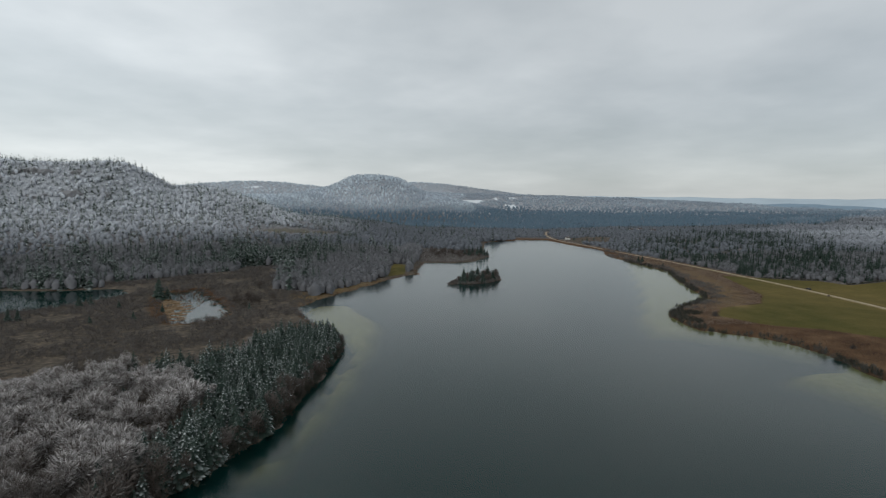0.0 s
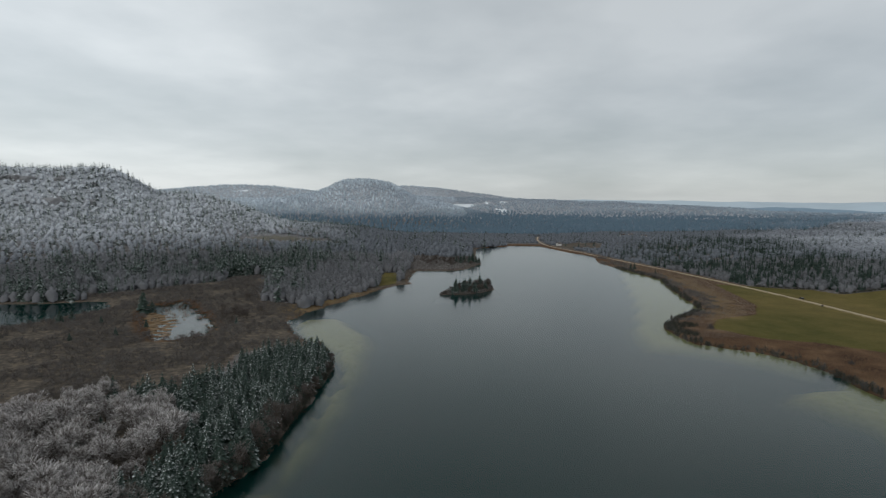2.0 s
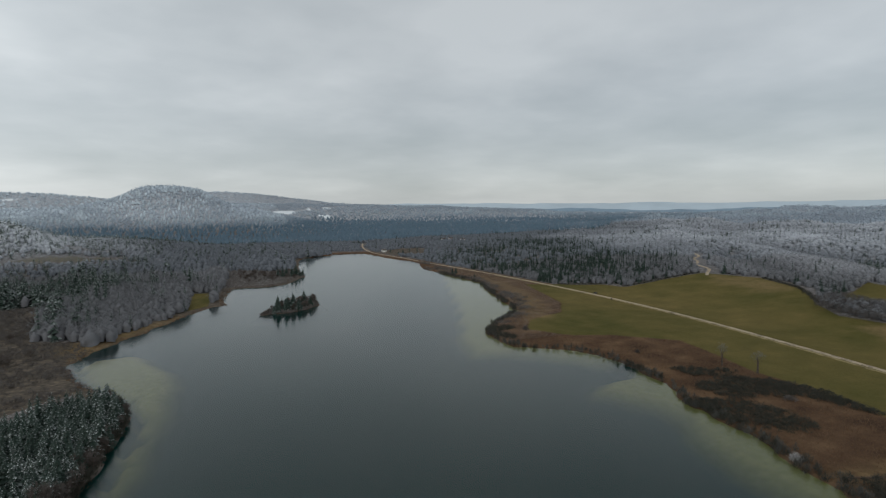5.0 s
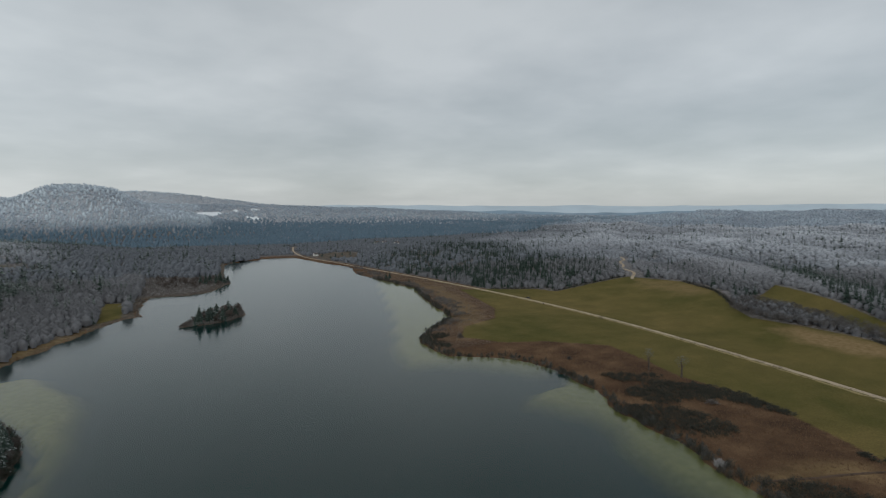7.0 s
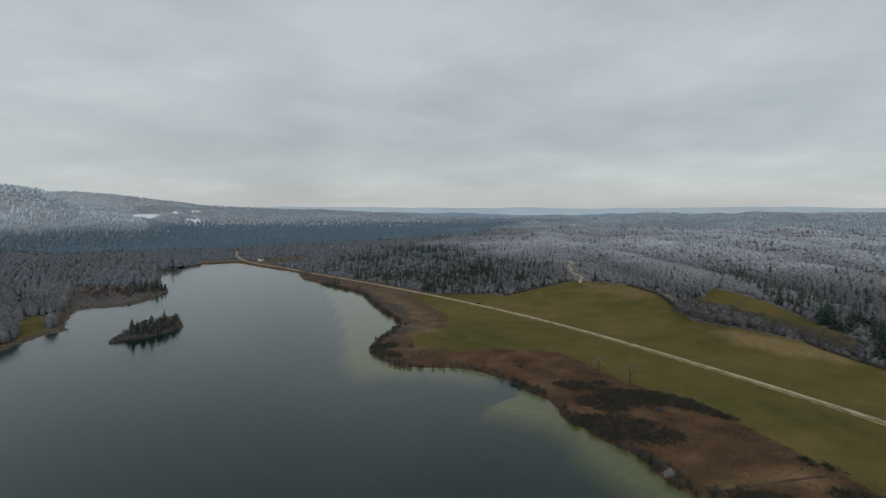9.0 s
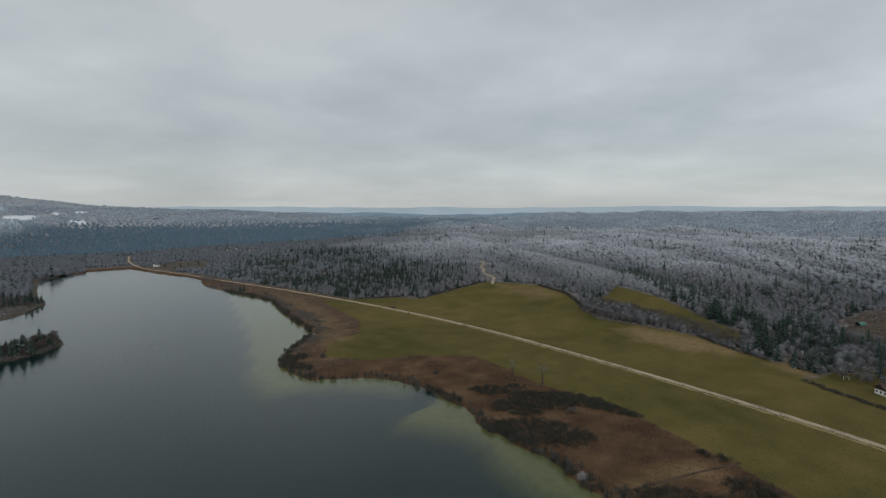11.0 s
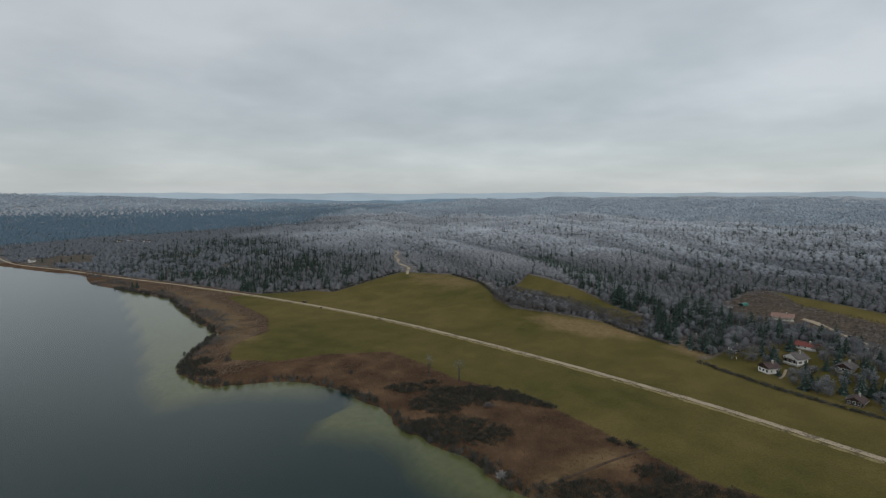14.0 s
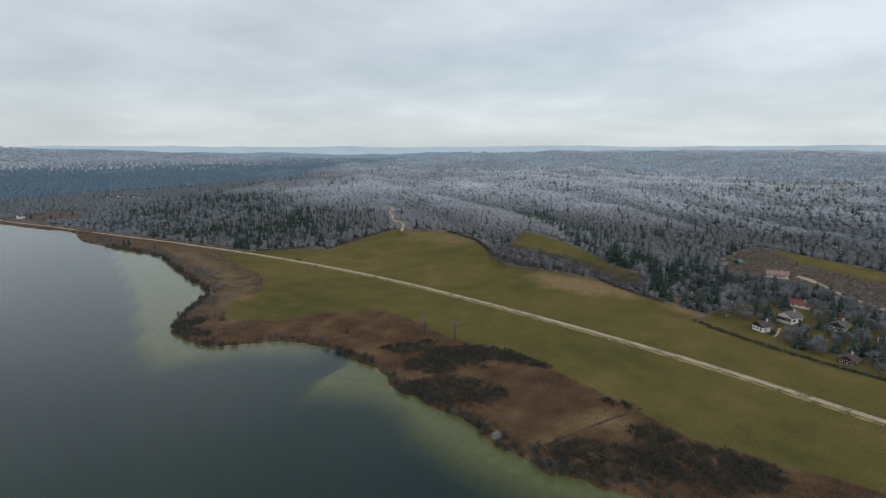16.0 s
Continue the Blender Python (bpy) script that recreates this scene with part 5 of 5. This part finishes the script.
def house(name, x, y, turn, long, deep, eave, rise, wall, gable, roof, label, windows=3, shutters=None, balcony=False, chimney=True, wing=0.0):
    """A gabled house whose ridge runs along its own x; the front gable looks along +x."""
    top = tagged(new(name), label, "house", "houses")
    long, deep, eave, rise = long * 0.74, deep * 0.74, eave * 0.82, rise * 0.74
    top.matrix_basis = pose(x, y, ground_z(x, y) - 0.3, 0, 0, turn)
    hl, hd = long / 2, deep / 2
    part("plinth", block((long + 0.15, deep + 0.15, 0.9), (0, 0, 0.0)), STONE, top)
    part("wall", prism([(-hd, 0.2), (hd, 0.2), (hd, eave), (0, eave + rise), (-hd, eave)], -hl, hl), wall, top)
    if gable is not wall:
        for k in (-1, 1):
            part("gable_boarding", prism([(-hd + 0.02, eave - 0.9), (hd - 0.02, eave - 0.9), (hd - 0.02, eave), (0, eave + rise - 0.02), (-hd + 0.02, eave)],
                                         k * hl - 0.04, k * hl + 0.04), gable, top, "dark timber boarding")
    over, thick = 0.8, 0.22
    slope = rise / hd
    for k in (-1, 1):
        out = hd + over
        o = [(0.0, eave + rise + 0.03), (k * out, eave - slope * over + 0.03), (k * out, eave - slope * over + 0.03 + thick), (0.0, eave + rise + 0.03 + thick)]
        side = part("roof", prism(o, -hl - over, hl + over), roof, top)
        rows = max(3, int(math.hypot(out, rise) / 1.1))
        for j in range(1, rows):
            u = j / rows
            part("tile_course", block((long + 2 * over, 0.10, 0.06), (0, k * out * u, eave + rise - (rise + slope * over) * u + 0.03 + thick + 0.02)), roof, side)
        part("gutter", block((long + 2 * over, 0.14, 0.12), (0, k * (out + 0.06), eave - slope * over + 0.08)), METAL, top)
    part("ridge", block((long + 2 * over, 0.35, 0.16), (0, 0, eave + rise + thick + 0.08)), roof, top)
    if chimney:
        c = part("chimney", block((0.7, 0.7, 1.6), (-hl * 0.35, hd * 0.25, eave + rise + 0.3)), STONE, top)
        part("cap", block((0.9, 0.9, 0.12), (-hl * 0.35, hd * 0.25, eave + rise + 1.16)), CONCRETE, c)
    for k in range(windows):
        wy = -hd + deep * (k + 0.5) / windows
        house_window(top, (hl + 0.03, wy, 1.7), False, 1.2, 1.3, shutters)
        if eave > 4.0:
            house_window(top, (hl + 0.06, wy * 0.6, eave - 0.2), False, 1.0, 1.1, shutters)
    for k in range(max(2, int(long / 3))):
        wx = -hl + long * (k + 0.5) / max(2, int(long / 3))
        for sgn in (-1, 1):
            house_window(top, (wx, sgn * (hd + 0.03), 1.8), True, 1.0, 1.2, shutters)
    d = part("door", block((0.12, 1.0, 2.05), (-hl - 0.03, hd * 0.3, 1.45)), DARK_WOOD, top)
    part("handle", block((0.10, 0.14, 0.05), (-hl - 0.12, hd * 0.3 + 0.36, 1.45)), METAL, d)
    if balcony:
        b = part("balcony", block((1.4, deep * 0.9, 0.16), (hl + 0.7, 0, eave - 1.0)), DARK_WOOD, top, "timber balcony")
        part("rail", block((0.08, deep * 0.9, 0.10), (hl + 1.36, 0, eave - 0.02)), DARK_WOOD, b)
        for k in range(9):
            part("baluster", block((0.06, 0.16, 0.9), (hl + 1.36, -deep * 0.42 + deep * 0.84 * k / 8, eave - 0.47)), DARK_WOOD, b)
    if wing:
        part("porch_roof", block((long * 0.9, wing, 0.18), (0, hd + wing / 2, eave - 0.5)), roof, top)
        for k in range(6):
            part("porch_post", block((0.28, 0.28, eave - 0.8), (-long * 0.42 + long * 0.84 * k / 5, hd + wing - 0.3, (eave - 0.6) / 2 + 0.2)), WHITE_PAINT, top)
        part("terrace", block((long * 1.05, wing + 1.5, 0.5), (0, hd + wing / 2, 0.25)), CONCRETE, top)
    return top


def build_houses():
    house("chalet", 340, 84, 145, 9.5, 9, 4.4, 2.5, WHITE_WALL, DARK_WOOD, BROWN_TILE, "white chalet with dark timber gable and brown roof", 3)
    house("chalet", 355, 74, 150, 11, 11, 4.6, 3.0, WHITE_WALL, WHITE_WALL, GREY_TILE, "large white chalet with grey-brown roof and timber balcony", 3, DARK_WOOD, True)
    house("garage", 347, 67, 150, 6, 5, 2.3, 1.2, WHITE_WALL, WHITE_WALL, GREY_TILE, "small white garage with a grey roof", 1, None, False, False)
    house("bungalow", 374, 71, 80, 13, 8, 2.9, 1.7, WHITE_WALL, WHITE_WALL, RED_TILE, "low white bungalow with a red tiled roof", 2, None, False, True)
    house("log_cabin", 314, 46, 168, 9, 8, 3.0, 2.4, DARK_WOOD, DARK_WOOD, BROWN_TILE, "dark timber cabin with white-framed windows", 3)
    house("long_house", 475, 96, 98, 18, 9, 3.2, 2.2, WHITE_WALL, CREAM_WALL, PINK_TILE, "long white house with faded red roof and columned porch", 2, None, False, True, 3.0)
    house("cabin", 373, 130, 150, 8, 7, 2.8, 2.0, DARK_WOOD, DARK_WOOD, GREY_TILE, "dark wooden cabin at the forest's edge", 2)
    house("cabin", 364, 105, 160, 8, 6, 2.8, 1.9, DARK_WOOD, DARK_WOOD, GREY_TILE, "dark wooden cabin half hidden by spruces", 2, WHITE_PAINT)
    house("chalet", 351, 52, 165, 10, 9, 3.6, 2.4, CREAM_WALL, DARK_WOOD, GREY_TILE, "pale chalet with a grey roof behind bare trees", 3)
    house("shed", 343, 35, 160, 4, 3.5, 2.6, 1.2, WHITE_WALL, WHITE_WALL, GREY_TILE, "small white garden shed", 1, None, False, False)
    house("shed", 492, 135, 120, 6, 4, 2.2, 1.1, WHITE_WALL, WHITE_WALL, GREY_TILE, "small white shed beside a green tunnel", 1, None, False, False)
    house("lakeside_house", 228, 984, 200, 10, 8, 5.0, 2.5, WHITE_WALL, WHITE_WALL, GREY_TILE, "white house by the road at the lake's end", 2)
    for hx, hy in ((374, 1069), (392, 1074), (394, 1010)):
        house("far_house", hx, hy, 190, 11, 8, 4.5, 2.4, WHITE_WALL, WHITE_WALL, BROWN_TILE, "white house in the far forest clearing", 2)


def build_tunnel(x, y, turn):
    """A round-arched shelter: a sheet over hoops, with an end wall."""
    top = tagged(new("polytunnel"), "green round-arched tunnel shelter open at its front", "polytunnel")
    top.matrix_basis = pose(x, y, ground_z(x, y), 0, 0, turn) @ Matrix.Diagonal((0.72, 0.8, 0.8, 1))
    s = Shape()
    n = 14
    ang = np.linspace(0, math.pi, n)
    for rad, flip in ((2.9, 1), (2.8, -1)):
        arc = np.stack([np.zeros(n), np.cos(ang) * rad, np.sin(ang) * rad * 0.95], 1)
        k = np.arange(n - 1)
        tris = np.concatenate([np.stack([k, k + 1, k + 1 + n], 1), np.stack([k, k + 1 + n, k + n], 1)])
        s.add(np.concatenate([arc - (4, 0, 0), arc + (4, 0, 0)]), tris if flip > 0 else tris[:, ::-1], 0)
    v, f, _ = s.done()
    part("sheet", mesh_of("sheet", v, f, [GREEN_SHEET]), None, top)
    for hx in (-4, -2, 0, 2, 4):
        h = Shape()
        for a, b in zip(ang[:-1], ang[1:]):
            tube(h, (hx, math.cos(a) * 2.95, math.sin(a) * 2.8), (hx, math.cos(b) * 2.95, math.sin(b) * 2.8), 0.05, 0.05, 4)
        v, f, _ = h.done()
        part("hoop", mesh_of("hoop", v, f, [METAL]), None, top)
    part("end_wall", prism([(-2.7, 0), (2.7, 0), (2.0, 1.9), (0, 2.7), (-2.0, 1.9)], -4.05, -3.95), WHITE_PAINT, top)


def build_car(name, x, y, turn, paint, label):
    top = tagged(new(name), label, "car", "cars")
    top.matrix_basis = pose(x, y, ground_z(x, y) + 0.16, 0, 0, turn)
    body = prism([(-2.1, 0.35), (2.1, 0.35), (2.15, 0.75), (1.0, 0.95), (0.45, 1.45), (-1.5, 1.48), (-2.1, 0.95)], -0.85, 0.85)
    bmesh.ops.bevel(body, geom=body.edges[:], offset=0.06, segments=2, affect="EDGES")
    b = part("body", body, paint, top)
    part("side_glass", prism([(-1.45, 1.0), (0.75, 1.0), (0.4, 1.38), (-1.35, 1.40)], -0.87, 0.87), GLASS, b)
    part("windscreen", block((1.4, 0.5, 0.05), (0, 0.72, 1.23)), GLASS, b)
    for sx in (-1, 1):
        for sy in (-1.3, 1.3):
            s = Shape()
            tube(s, (sx * 0.68, sy, 0.33), (sx * 0.90, sy, 0.33), 0.33, 0.33, 14)
            ring = Shape()
            tube(ring, (sx * 0.66, sy, 0.33), (sx * 0.91, sy, 0.33), 0.17, 0.17, 10)
            v, f, _ = s.done()
            w = part("wheel", mesh_of("wheel", v, f, [TYRE]), None, top)
            v, f, _ = ring.done()
            part("rim", mesh_of("rim", v, f, [METAL]), None, w)
        part("headlight", block((0.35, 0.08, 0.16), (sx * 0.6, 2.13, 0.66)), WHITE_PAINT, top)


def build_goal(x, y, turn):
    top = tagged(new("garden_goal"), "white metal goal frame on a lawn", "goal")
    top.matrix_basis = pose(x, y, ground_z(x, y), 0, 0, turn) @ Matrix.Diagonal((0.8, 0.8, 0.8, 1))
    for name, a, b in (("post", (0, -1.5, 0), (0, -1.5, 2)), ("post", (0, 1.5, 0), (0, 1.5, 2)), ("crossbar", (0, -1.56, 2), (0, 1.56, 2)),
                       ("brace", (0, -1.5, 2), (1.0, -1.5, 0)), ("brace", (0, 1.5, 2), (1.0, 1.5, 0))):
        s = Shape()
        tube(s, a, b, 0.04, 0.04, 6)
        v, f, _ = s.done()
        part(name, mesh_of(name, v, f, [WHITE_PAINT]), None, top)


def build_rocks():
    """Limestone outcrops on the knoll."""
    r = np.random.default_rng(8)
    for k, (x, y, s) in enumerate(((-214, 786, 6), (-205, 788, 7), (-196, 789, 6), (-187, 795, 5), (-176, 805, 5))):
        bm = bmesh.new()
        bmesh.ops.create_icosphere(bm, subdivisions=3, radius=1)
        for v in bm.verts:
            q = v.co * 1.7 + Vector((k * 9.1, 0, 0))
            v.co *= 1 + 0.35 * noise.noise(q) + 0.16 * noise.noise(q * 3.1)
            v.co.z = round(v.co.z * 4) / 4 * 0.7 + v.co.z * 0.3
        bm.transform(Matrix.Diagonal((s * r.uniform(0.9, 1.4), s, s * 0.75, 1)))
        me = bpy.data.meshes.new("rock_outcrop")
        bm.to_mesh(me)
        bm.free()
        me.materials.append(ROCK)
        ob = tagged(new("rock_outcrop", me), "grey limestone outcrop on the wooded knoll", "rock", "outcrops")
        ob.matrix_basis = pose(x, y, ground_z(x, y) + 1, 0, 0, k * 57)


def build_cliff():
    """Broken bands of bare rock under the mesa's rim."""
    a, b = np.array([-900.0, 520.0]), np.array([-505.0, 752.0])
    along = (b - a) / np.linalg.norm(b - a)
    out = np.array([along[1], -along[0]])
    verts, tris = [], []
    for tier, off in enumerate((72.0, 100.0)):
        s = np.arange(60, 500, 4.0)
        p = a + along * s[:, None] + out * (off + 5 * rolled(s, s * 0.3, 15.0, tier))[:, None]
        tall = 8 * np.clip(rolled(s, s * 0.2, 16.0, 3.0 + tier) + 0.25, 0, 1)
        z = height(p[:, 0], p[:, 1])
        base = len(verts)
        for k in range(len(s)):
            for q in range(5):
                u = q / 4
                push = out * (2.5 * math.sin(q * 2.7 + k * 1.9) * 0.5 + 2.0 * (u < 0.9)) - out * 6 * (u == 1)
                verts.append((p[k, 0] + push[0], p[k, 1] + push[1], z[k] - 3 + (tall[k] + 3) * u))
        for k in range(len(s) - 1):
            if tall[k] > 1.5:
                for q in range(4):
                    i = base + k * 5 + q
                    tris += [(i, i + 5, i + 6), (i, i + 6, i + 1)]
    tagged(new("cliff", mesh_of("cliff", verts, tris, [ROCK])), "grey limestone cliff bands under the mesa's rim", "cliff", kind="structure")


build_houses()
build_cliff()
build_tunnel(498, 126, 150)
build_car("car", 297.5, 433, 3, CAR_PAINT, "dark car on the pale lakeside road")
build_car("car", 438, 54, 120, CAR_PAINT, "dark car on the hamlet lane")
build_goal(352, 103, 200)
build_rocks()
